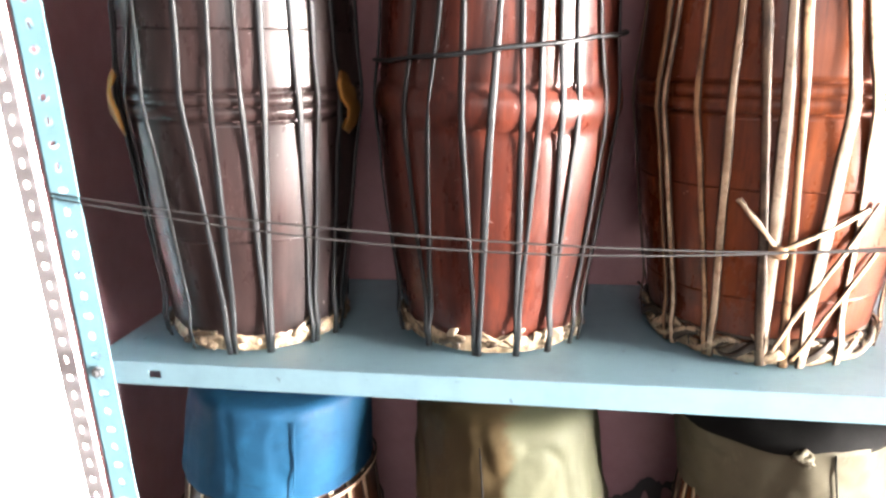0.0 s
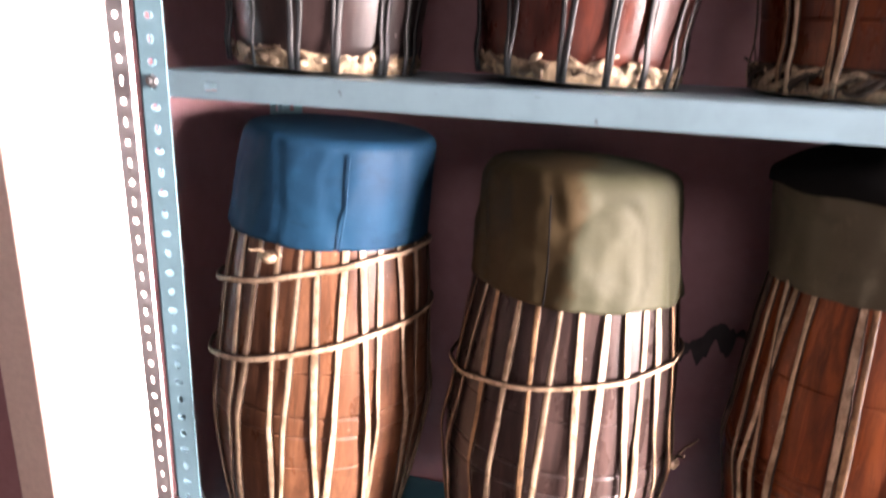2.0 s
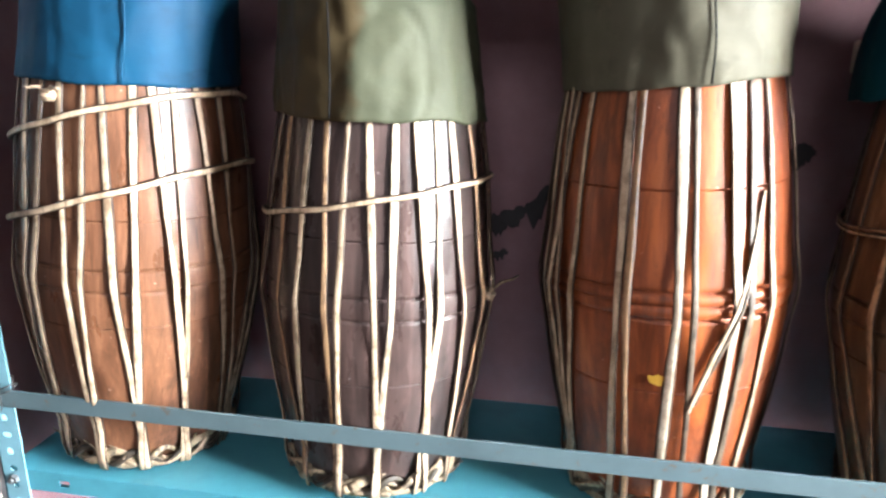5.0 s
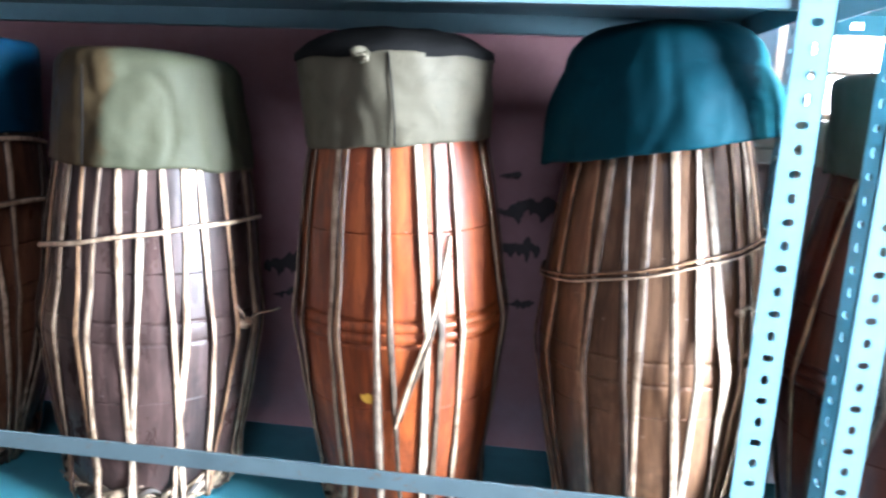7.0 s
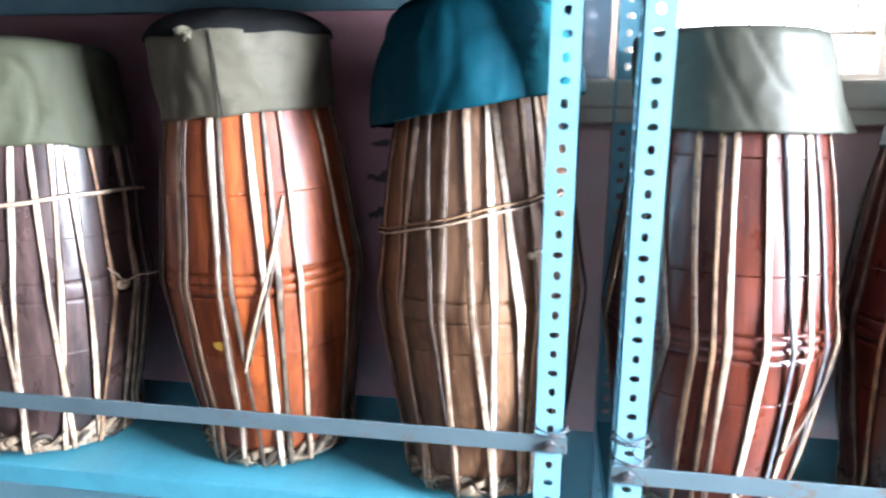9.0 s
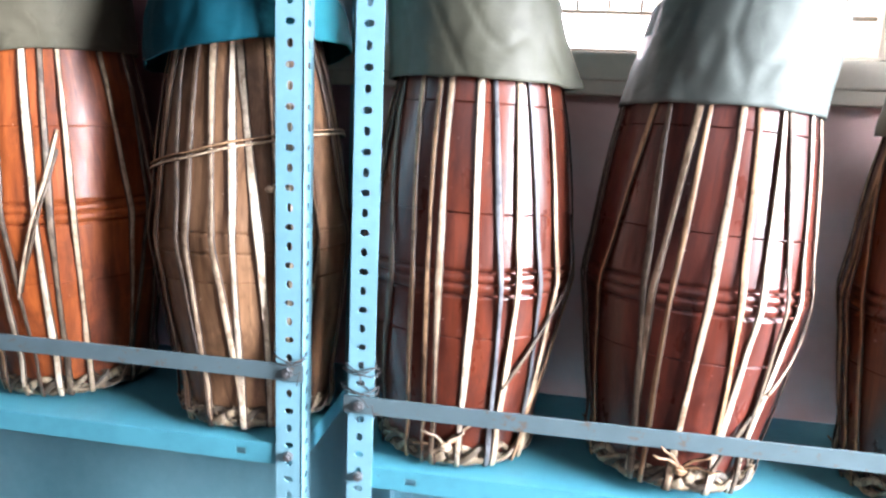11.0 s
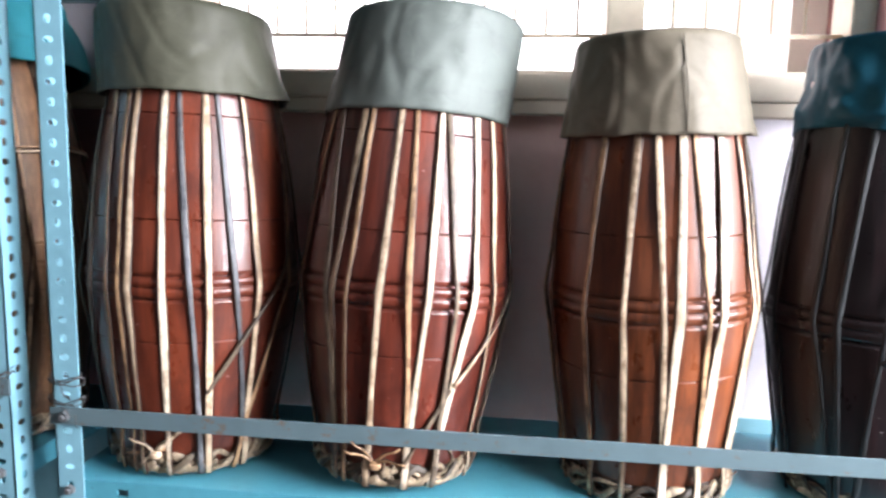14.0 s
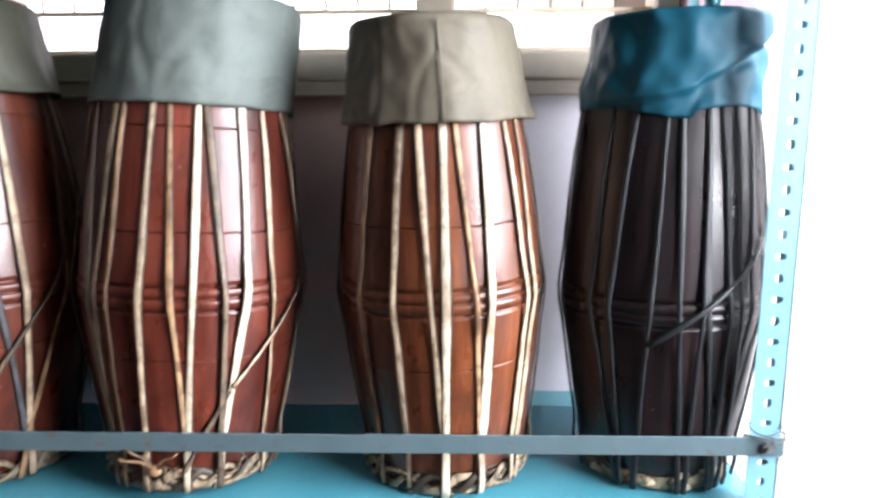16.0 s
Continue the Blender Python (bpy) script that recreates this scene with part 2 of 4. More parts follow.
PATCH = plaster("bare_cement", (0.04, 0.034, 0.036), (0.085, 0.072, 0.076))
# unseen walls and ceiling, coloured dark to hold down bounced light
ROOM = plaster("low_bounce_plaster", (0.06, 0.048, 0.048), (0.09, 0.072, 0.072))
WHITE = plaster("white_plaster", (0.78, 0.78, 0.76), (0.86, 0.86, 0.84))
SILL = plaster("cement_sill", (0.46, 0.385, 0.3), (0.64, 0.56, 0.46))
CREAM = plain("cream_paint", (0.84, 0.79, 0.7), 0.5)
FRAME = plain("tan_window_paint", (0.62, 0.52, 0.4), 0.5)
DADO = plaster("pale_blue_dado_paint", (0.13, 0.32, 0.37), (0.22, 0.44, 0.5), 0.5)
# room floor lies out of view; its dark colour holds back upward bounce
DARK_FLOOR = plaster("low_bounce_cement", (0.035, 0.018, 0.014), (0.06, 0.032, 0.026), 0.5)
MARBLE = plaster("pale_floor_tile", (0.4, 0.43, 0.45), (0.55, 0.58, 0.6), 0.3)
YELLOW = plain("yellow_paint", (0.6, 0.33, 0.04), 0.5)


# ---- mesh helpers ----
def finish(name, bm, mat, parent=None, label="", smooth=True):
    me = bpy.data.meshes.new(name)
    bmesh.ops.recalc_face_normals(bm, faces=bm.faces)
    bm.to_mesh(me)
    bm.free()
    me.materials.append(mat)
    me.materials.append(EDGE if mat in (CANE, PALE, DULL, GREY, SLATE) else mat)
    if smooth:
        me.polygons.foreach_set("use_smooth", [True] * len(me.polygons))
    ob = new(name, me)
    if parent is not None:
        ob.parent = parent
    if label:
        tagged(ob, label)
    return ob


def part(name, bm, mat, parent, label="", smooth=True):
    return finish(name, bm, mat, parent, label, smooth)


def add_box(bm, x0, x1, y0, y1, z0, z1, bevel=0.0):
    vs = [bm.verts.new((x, y, z)) for x in (x0, x1) for y in (y0, y1) for z in (z0, z1)]
    fs = [bm.faces.new([vs[i] for i in q]) for q in ((0, 1, 3, 2), (4, 6, 7, 5), (0, 4, 5, 1), (2, 3, 7, 6), (0, 2, 6, 4), (1, 5, 7, 3))]
    if bevel:
        es = list({e for f in fs for e in f.edges})
        bmesh.ops.bevel(bm, geom=es, offset=bevel, segments=2, profile=0.6, affect="EDGES")


def box(x0, x1, y0, y1, z0, z1, bevel=0.0):
    bm = bmesh.new()
    add_box(bm, x0, x1, y0, y1, z0, z1, bevel)
    return bm


def add_tube(bm, pts, r, sides=6, closed=False):
    rings, n = [], len(pts)
    for i, p in enumerate(pts):
        a = pts[(i - 1) % n] if closed or i else pts[0]
        b = pts[(i + 1) % n] if closed or i < n - 1 else pts[-1]
        d = (Vector(b) - Vector(a)).normalized()
        u = d.cross(Vector((0.31, 0.2, 0.93))).normalized()
        v = d.cross(u)
        rings.append([bm.verts.new(Vector(p) + r * (math.cos(k * math.tau / sides) * u + math.sin(k * math.tau / sides) * v)) for k in range(sides)])
    for i in range(n if closed else n - 1):
        a, b = rings[i], rings[(i + 1) % n]
        for k in range(sides):
            bm.faces.new((a[k], a[(k + 1) % sides], b[(k + 1) % sides], b[k]))
    if not closed:
        bm.faces.new(rings[0])
        bm.faces.new(rings[-1][::-1])


def tube(pts, r, sides=6, closed=False):
    bm = bmesh.new()
    add_tube(bm, pts, r, sides, closed)
    return bm


def add_ribbon(bm, pts, outs, widths, thick):
    """A flat strap along pts: outs are the surface normals there."""
    rings, n = [], len(pts)
    for i, p in enumerate(pts):
        d = (pts[min(i + 1, n - 1)] - pts[max(i - 1, 0)]).normalized()
        o = (outs[i] - d * outs[i].dot(d)).normalized()
        s = d.cross(o)
        w = widths[i] / 2
        rings.append([bm.verts.new(p + a * w * s + b * thick * o) for a, b in ((-1, 0), (-0.68, 0.85), (-0.3, 1), (0.3, 1), (0.68, 0.85), (1, 0))])
    for a, b in zip(rings, rings[1:]):
        for k in range(6):
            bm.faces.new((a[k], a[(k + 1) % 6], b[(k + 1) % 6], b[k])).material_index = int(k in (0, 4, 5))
    bm.faces.new(rings[0])
    bm.faces.new(rings[-1][::-1])


def thing(name, label, category, group="", at=None):
    ob = tagged(new(name), label, category, group)
    if at is not None:
        ob.matrix_world = at
    return ob


# ---- room ----
def wall_piece(name, b, mat, label):
    return tagged(finish(name, b, mat, smooth=False), label, kind="structure")


WALL_Y, FLOOR_FAR = 0.325, 1.70
wall_piece("floor", box(-2.6, 4.2, -3.2, 1.9, -0.12, 0.0), DARK_FLOOR, "unseen floor of the store room, kept dark red to limit bounced light")
wall_piece("floor_landing", box(-2.5, -0.04, WALL_Y + 0.202, 1.298, 0.0, 0.004), WHITE, "pale landing beyond the open doorway")
wall_piece("floor_bay", box(2.462, 3.598, 0.1, FLOOR_FAR - 0.002, 0.0, 0.004), MARBLE, "pale grey marble tiles of the bright bay")
bm = bmesh.new()
add_box(bm, -2.6, 4.2, -3.2, 0.45, 3.0, 3.12)
add_box(bm, -2.6, 2.46, 0.45, 1.9, 3.0, 3.12)
wall_piece("ceiling", bm, ROOM, "unseen plaster ceiling, kept dark to limit bounced light")
bm = bmesh.new()
WX0, WX1, WZ0, WZ1 = 1.27, 2.36, 1.31, 2.35
add_box(bm, -2.6, -0.66, WALL_Y, WALL_Y + 0.2, 0, 3.0)
add_box(bm, -0.66, -0.037, WALL_Y, WALL_Y + 0.2, 2.15, 3.0)
add_box(bm, -0.037, 1.2, WALL_Y, WALL_Y + 0.2, 0, 3.0)
add_box(bm, WX1, 2.46, WALL_Y, WALL_Y + 0.2, WZ0 - 0.06, 3.0)
add_box(bm, 1.2, WX1, WALL_Y, WALL_Y + 0.2, WZ1, 3.0)
wall_back = wall_piece("wall_back", bm, MAUVE, "muted mauve plaster wall with peeled grey patches behind the racks")
bm = bmesh.new()
add_box(bm, 1.2, 2.12, WALL_Y, WALL_Y + 0.2, 0, WZ0 - 0.06)
add_box(bm, 1.2, WX0, WALL_Y, WALL_Y + 0.2, WZ0 - 0.06, WZ1)
wall_piece("wall_pink", bm, PINK, "pinkish wall under the window, coloured paler for the stronger light there")
wall_piece("wall_end", box(2.12, 2.46, WALL_Y, WALL_Y + 0.2, 0, WZ0 - 0.06), LILAC, "end of the back wall, coloured pale lilac for the light on it")
wall_piece("wall_dado_low", box(-0.03, 2.1, WALL_Y - 0.003, WALL_Y - 0.0002, 0, 0.735), DADO, "pale blue painted dado on the lower back wall")
wall_piece("wall_dado", box(2.1, 2.46, WALL_Y - 0.003, WALL_Y - 0.0002, 0, 0.783), DADO, "pale blue painted dado on the end of the back wall")
wall_piece("wall_stub", box(-0.037, -0.03, 0.036, WALL_Y - 0.003, 0, 3.0), MAUVE, "thin mauve plastered stub wall between rack and doorway")
wall_piece("wall_far", box(2.2, 4.0, FLOOR_FAR, FLOOR_FAR + 0.15, 0, 3.0), WHITE, "bright white wall of the bay beyond the rack")
wall_piece("wall_return", box(2.3, 2.46, WALL_Y + 0.2, FLOOR_FAR, 0, 3.0), WHITE, "white return wall beside the bright bay")
wall_piece("wall_left", box(-2.75, -2.6, -3.2, 1.9, 0, 3.0), ROOM, "unseen side wall, kept dark to limit bounced light")
bm = bmesh.new()
add_box(bm, -2.6, 0.3, -3.2, -3.0, 0, 3.0)
add_box(bm, 1.7, 4.2, -3.2, -3.0, 0, 3.0)
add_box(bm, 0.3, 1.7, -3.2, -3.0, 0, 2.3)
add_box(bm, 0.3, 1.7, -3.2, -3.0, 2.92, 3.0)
wall_piece("wall_front", bm, ROOM, "unseen front wall, kept dark against bounce, with an opening added for the fill lamp")
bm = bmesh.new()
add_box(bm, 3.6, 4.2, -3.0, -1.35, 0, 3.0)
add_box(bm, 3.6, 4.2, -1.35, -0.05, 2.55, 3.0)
wall_piece("wall_right", bm, ROOM, "unseen side wall with a wide open doorway, kept dark to limit bounce")
# unseen reflector: white so that it throws bay light onto the drums
wall_piece("wall_bay", box(3.6, 4.2, -0.05, 1.698, 0, 3.0), WHITE, "unseen white wall, added to bounce bay light onto the racks")
wall_piece("ground", box(-40, 40, -40, 40, -0.3, -0.13), PATCH, "bare ground outside the building")
wall_piece("door_jamb", box(-0.66, -0.57, WALL_Y - 0.01, WALL_Y + 0.21, 0, 2.148, 0.004), CREAM, "cream painted upright jamb of the open doorway")


def stain(x0, x1, z, rise, h, seed):
    """A ragged wing of peeled plaster from x0, widening and rising towards x1."""
    rnd = random.Random(seed)
    bm = bmesh.new()
    n = 46
    low, high = [], []
    for k in range(n + 1):
        u = k / n
        mid = z + rise * u ** 1.4 + 0.25 * h * noise.noise(Vector((u * 3.1, seed, 0.4)))
        body = h * (0.2 + 0.8 * u) * (1 - max(0.0, u - 0.8) * 3.5)
        up = body * (0.75 + 0.9 * noise.noise(Vector((u * 6.0, seed * 1.7, 2.0)))) + 0.12 * h * rnd.uniform(-1, 1)
        down = body * (0.75 + 1.2 * noise.noise(Vector((u * 9.0, seed * 2.3, 7.0)))) + 0.18 * h * rnd.uniform(-1, 1)
        x = x0 + (x1 - x0) * u + rnd.uniform(-0.0008, 0.0008)
        high.append(bm.verts.new((x, WALL_Y - 0.0038, mid + max(0.0006, up))))
        low.append(bm.verts.new((x, WALL_Y - 0.0038, mid - max(0.0006, down))))
    for k in range(n):
        bm.faces.new((low[k], low[k + 1], high[k + 1], high[k]))
    part("peeled_patch", bm, PATCH, wall_back, "dark grey patch of peeled plaster", smooth=False)


for k, (x0, x1, z, rise, h) in enumerate(((0.535, 0.70, 1.045, 0.07, 0.036), (0.90, 0.995, 1.158, 0.012, 0.022), (0.90, 0.972, 1.096, 0.004, 0.021), (0.925, 0.968, 1.012, 0.006, 0.012), (0.905, 0.938, 1.21, 0.003, 0.008), (0.55, 0.60, 1.0, 0.012, 0.012))):
    stain(x0, x1, z, rise, h, k + 1)

glow = bpy.data.materials.new("overcast_sky")
glow.use_nodes = True
glow.node_tree.nodes["Principled BSDF"].inputs["Emission Color"].default_value = (0.95, 0.98, 1.0, 1)
glow.node_tree.nodes["Principled BSDF"].inputs["Emission Strength"].default_value = 3.6
wall_piece("backdrop", box(-2.6, 2.25, 1.3, 1.32, -0.1, 3.4), glow, "blank bright overcast sky outside window and doorway")

# window behind the second rack
win = thing("window_1", "tan timber window with iron grille over a cement sill", "window")
tagged(win, kind="structure")
part("window_sill", box(1.02, WX1 + 0.1, WALL_Y - 0.035, WALL_Y + 0.198, WZ0 - 0.04, WZ0, 0.005), SILL, win, "stained tan cement sill", False)
part("sill_base", box(1.03, WX1 + 0.09, WALL_Y - 0.03, WALL_Y + 0.19, WZ0 - 0.062, WZ0 - 0.0402, 0.003), SILL, win, "grey cement course under the sill", False)
part("window_frame", box(WX0 + 0.036, WX1 - 0.036, WALL_Y + 0.03, WALL_Y + 0.1, WZ0 + 0.001, WZ0 + 0.011, 0.002), FRAME, win, "", False)
for x0, x1 in ((WX0, WX0 + 0.035), (1.652, 1.694), (1.966, 2.024), (WX1 - 0.035, WX1)):
    part("window_frame", box(x0, x1, WALL_Y + 0.03, WALL_Y + 0.1, WZ0 + 0.001, WZ1 - 0.04, 0.004), FRAME, win, "", False)
part("window_frame", box(WX0, WX1, WALL_Y + 0.03, WALL_Y + 0.1, WZ1 - 0.04, WZ1, 0.004), FRAME, win, "", False)
part("window_frame", box(WX0 - 0.18, WX0, WALL_Y - 0.02, WALL_Y - 0.002, WZ0 + 0.001, WZ1, 0.004), LILAC, win, "pale plaster jamb band", False)
gx = WX0 + 0.06
while gx < WX1 - 0.04:
    part("grille_bar", tube([(gx, WALL_Y + 0.062, z) for z in (1.378, 1.8, WZ1 - 0.04)], 0.0028), FRAME, win)
    gx += 0.0495
for gz in (1.378, 1.452, 1.53, 1.61):
    part("grille_bar", tube([(WX0 + 0.03, WALL_Y + 0.058, gz), (1.8, WALL_Y + 0.058, gz), (WX1 - 0.03, WALL_Y + 0.058, gz)], 0.0035), FRAME, win)


# ---- racks ----
POST_W, PITCH = 0.034, 0.0235


def slotted_flange(bm, length, m, off=0.0):
    """A slotted strip in its own x (width), z (length) plane, 2 mm thick."""
    n = int(length / PITCH)
    t = 0.001
    for i in range(n):
        z0, z1 = i * PITCH, (i + 1) * PITCH
        zc, xc = (z0 + z1) / 2, POST_W / 2 + off
        hw, hh = (0.0062, 0.0042) if i % 2 else (0.0042, 0.0055)
        outer = [(0, z0), (POST_W / 2, z0), (POST_W, z0), (POST_W, zc), (POST_W, z1), (POST_W / 2, z1), (0, z1), (0, zc)]
        q = 0.75
        inner = [(xc - hw * q, zc - hh * q), (xc, zc - hh), (xc + hw * q, zc - hh * q), (xc + hw, zc), (xc + hw * q, zc + hh * q), (xc, zc + hh), (xc - hw * q, zc + hh * q), (xc - hw, zc)]
        ring = [[bm.verts.new(m @ Vector((x, y, z))) for x, z in shape] for y in (-t, t) for shape in (outer, inner)]
        for k in range(8):
            j = (k + 1) % 8
            bm.faces.new((ring[0][k], ring[0][j], ring[1][j], ring[1][k]))
            bm.faces.new((ring[2][k], ring[3][k], ring[3][j], ring[2][j]))
            bm.faces.new((ring[1][k], ring[1][j], ring[3][j], ring[3][k]))
            if k in (2, 3, 6, 7):
                bm.faces.new((ring[0][k], ring[2][k], ring[2][j], ring[0][j]))


def angle_post(rack, x, y, sx, sy, height, label=""):
    """An upright of slotted angle with its corner at x, y; sx, sy: which way its flanges go."""
    bm = bmesh.new()
    front = Matrix.Translation((x, y + 0.001 * sy, 0)) @ Matrix.Diagonal((sx, 1, 1, 1))
    side = Matrix.Translation((x + 0.001 * sx, y, 0)) @ Matrix(((0, sx, 0, 0), (sy, 0, 0, 0), (0, 0, 1, 0), (0, 0, 0, 1)))
    slotted_flange(bm, height, front)
    slotted_flange(bm, height, side)
    bmesh.ops.remove_doubles(bm, verts=bm.verts, dist=1e-5)
    return part("upright", bm, BLUE, rack, label, False)


def shelf_tray(rack, x0, x1, y0, y1, top, paint, deep=0.028):
    """A folded sheet tray: top, four turned-down lips with a slot near each end, and a return fold."""
    bm = bmesh.new()
    t = 0.0016
    add_box(bm, x0, x1, y0, y1, top - t, top, 0.0006)
    for ya, yb in ((y0, y0 + t), (y1 - t, y1)):
        z0, z1, zc = top - deep, top - t, top - deep * 0.52
        cuts = [x0]
        for c in (x0 + 0.08, x1 - 0.08):
            cuts += [c - 0.0075, c + 0.0075]
        cuts.append(x1)
        for i in range(len(cuts) - 1):
            if i % 2:
                add_box(bm, cuts[i], cuts[i + 1], ya, yb, z0, zc - 0.0045)
                add_box(bm, cuts[i], cuts[i + 1], ya, yb, zc + 0.0045, z1)
            else:
                add_box(bm, cuts[i], cuts[i + 1], ya, yb, z0, z1)
    add_box(bm, x0, x1, y0 + t, y0 + 0.014, top - deep, top - deep + t)
    add_box(bm, x0, x1, y1 - 0.014, y1 - t, top - deep, top - deep + t)
    add_box(bm, x0, x0 + t, y0 + t, y1 - t, top - deep, top - t)
    add_box(bm, x1 - t, x1, y0 + t, y1 - t, top - deep, top - t)
    return part("shelf", bm, paint, rack, "blue enamelled steel shelf tray, greyed for the glare on it" if paint is UPPER else "blue enamelled steel shelf tray", False)


def bolt(rack, x, y, z):
    bm = bmesh.new()
    bmesh.ops.create_cone(bm, cap_ends=True, segments=6, radius1=0.007, radius2=0.0062, depth=0.005, matrix=Matrix.Translation((x, y - 0.0025, z)) @ pose(0, 0, 0, 90))
    bmesh.ops.create_cone(bm, cap_ends=True, segments=10, radius1=0.0035, radius2=0.003, depth=0.006, matrix=Matrix.Translation((x, y - 0.006, z)) @ pose(0, 0, 0, 90))
    part("bolt", bm, STEEL, rack, "dull steel bolt", False)


def tie(parent, x, y, z, seed, n=3):
    """A loop or two of thin wire with a twisted tail."""
    rnd = random.Random(seed)
    bm = bmesh.new()
    for k in range(n):
        a, b, dz = 0.021 + rnd.uniform(-0.003, 0.004), 0.012, rnd.uniform(-0.006, 0.006)
        add_tube(bm, [(x + a * math.cos(u), y + 0.004 + b * math.sin(u), z + dz + 0.004 * math.sin(u * 2 + k)) for u in [i * math.tau / 14 for i in range(14)]], 0.0008, 4, True)
    add_tube(bm, [(x + 0.006 * i * rnd.uniform(0.2, 0.9), y - 0.009 - 0.002 * (i % 2), z - 0.005 * i * rnd.uniform(0.4, 1.2)) for i in range(6)], 0.0008, 4)
    part("wire_tie", bm, WIRE, parent, "twisted iron wire tie", True)


def rack(x0, x1, levels, bar_z, label, height=2.115):
    r = thing("shelf_rack", label, "shelf rack", "slotted steel racks")
    d = 0.30
    for x, sx in ((x0, 1), (x1, -1)):
        for y, sy in ((0.0, 1), (d, -1)):
            angle_post(r, x, y, sx, sy, height)
    for z in levels:
        shelf_tray(r, x0 + 0.0035, x1 - 0.0035, 0.0035, d - 0.0035, z, UPPER if z == UP else SHELF)
        for x in (x0 + 0.017, x1 - 0.017):
            bolt(r, x, -0.0005, z - 0.012)
    bm = bmesh.new()
    add_box(bm, x0 - 0.003, x1 + 0.003, -0.0045, -0.0008, bar_z - 0.022, bar_z, 0.0008)
    part("retaining_bar", bm, BAR, r, "blue-grey painted flat steel bar with rusty ends", False)
    for k, x in enumerate((x0 + 0.017, x1 - 0.017)):
        bolt(r, x, -0.0045, bar_z - 0.011)
        tie(r, x, -0.002, bar_z + 0.004, int(100 * x) + k)
    return r


AX1, BX0, BX1 = 1.22, 1.278, 2.389
UP, MID_A, MID_B = 1.438, 0.785, 0.77
rack_a = rack(0.0, AX1, (0.16, MID_A, UP), 0.898, "light blue slotted-angle steel rack full of drums")
rack_b = rack(BX0, BX1, (0.145, MID_B, 1.448), 0.866, "light blue slotted-angle steel rack below the window")
tie(rack_b, BX0 + 0.017, -0.002, 0.9, 77, 4)

bm = bmesh.new()
slotted_flange(bm, 2.0, Matrix.Translation((-0.05, 0.031, 0)) @ pose(0, 0, 0, 0, -0.5, 0) @ Matrix.Diagonal((0.68, 1, 1, 1)))
bmesh.ops.remove_doubles(bm, verts=bm.verts, dist=1e-5)
tagged(finish("slotted_strip", bm, PALE_GREY, smooth=False), "loose grey slotted steel strip standing beside the doorway", "steel strip")


# ---- drums ----
def profile(z, s):
    """The barrel's radius at height z."""
    h, zb, r0, rm, r1 = s["h"], s["zb"], s["r0"], s["rm"], s["r1"]
    if z < zb:
        u = max(0.0, z / zb)
        r = r0 + (rm - r0) * (1 - (1 - u) ** 1.45)
    else:
        u = min(1.0, (z - zb) / (h - zb))
        r = rm + (r1 - rm) * u ** 1.5
    return r


def on_drum(th, z, s, lift=0.0):
    r = profile(z, s) + lift
    return Vector((r * math.sin(th), -r * math.cos(th), z)), Vector((math.sin(th), -math.cos(th), 0))


def barrel(s):
    zs = []
    z = 0.012
    while z < s["h"]:
        zs.append((z, 0.0))
        z += 0.02
    zb = s["ring"]
    zs = [q for q in zs if abs(q[0] - zb) > 0.034]
    ridge = ((-0.03, 0), (-0.02, 0), (-0.0165, 0.0003), (-0.0152, -0.004), (-0.0135, -0.004), (-0.0122, 0.0012), (-0.006, 0.0022), (-0.0012, 0.0014), (-0.0004, -0.0012), (0.0008, -0.0012), (0.0016, 0.0014), (0.006, 0.0022), (0.0112, 0.0012), (0.0125, -0.004), (0.0142, -0.004), (0.0156, 0.0003), (0.02, 0), (0.03, 0))
    if s.get("ridge") == "soft":
        ridge = ((-0.034, 0), (-0.026, -0.0012), (-0.02, 0.003), (-0.01, 0.006), (0, 0.0065), (0.01, 0.0045), (0.016, -0.001), (0.022, 0.0008), (0.032, 0))
    if s.get("ridge") == "fine":
        ridge = ((-0.03, 0), (-0.018, 0), (-0.0148, 0), (-0.014, -0.0022), (-0.0128, -0.0022), (-0.012, 0.0002), (-0.0095, 0.0005), (0, 0.0008), (0.0075, 0.0005), (0.0098, 0.0002), (0.0106, -0.0022), (0.0118, -0.0022), (0.0126, 0), (0.016, 0), (0.03, 0))
    zs += [(zb + dz, dr) for dz, dr in ridge]
    for zl in s.get("lines", ()):
        zs = [q for q in zs if abs(q[0] - zl) > 0.006]
        zs += [(zl - 0.004, 0), (zl - 0.0015, 0), (zl - 0.0012, 0), (zl - 0.0007, -0.0035), (zl + 0.0007, -0.0035), (zl + 0.0012, 0), (zl + 0.0015, 0), (zl + 0.004, 0)]
    zs.sort()
    bm = bmesh.new()
    n = 64
    rings = []
    for z, dr in zs:
        rings.append([])
        for k in range(n):
            p, o = on_drum(k * math.tau / n, z, s, dr)
            rings[-1].append(bm.verts.new(p + o * 0.0012 * noise.noise(Vector((p.x * 14, p.y * 14, z * 6 + s["seed"])))))
    for a, b in zip(rings, rings[1:]):
        for k in range(n):
            bm.faces.new((a[k], a[(k + 1) % n], b[(k + 1) % n], b[k]))
    bm.faces.new(rings[0])
    bm.faces.new(rings[-1][::-1])
    return bm


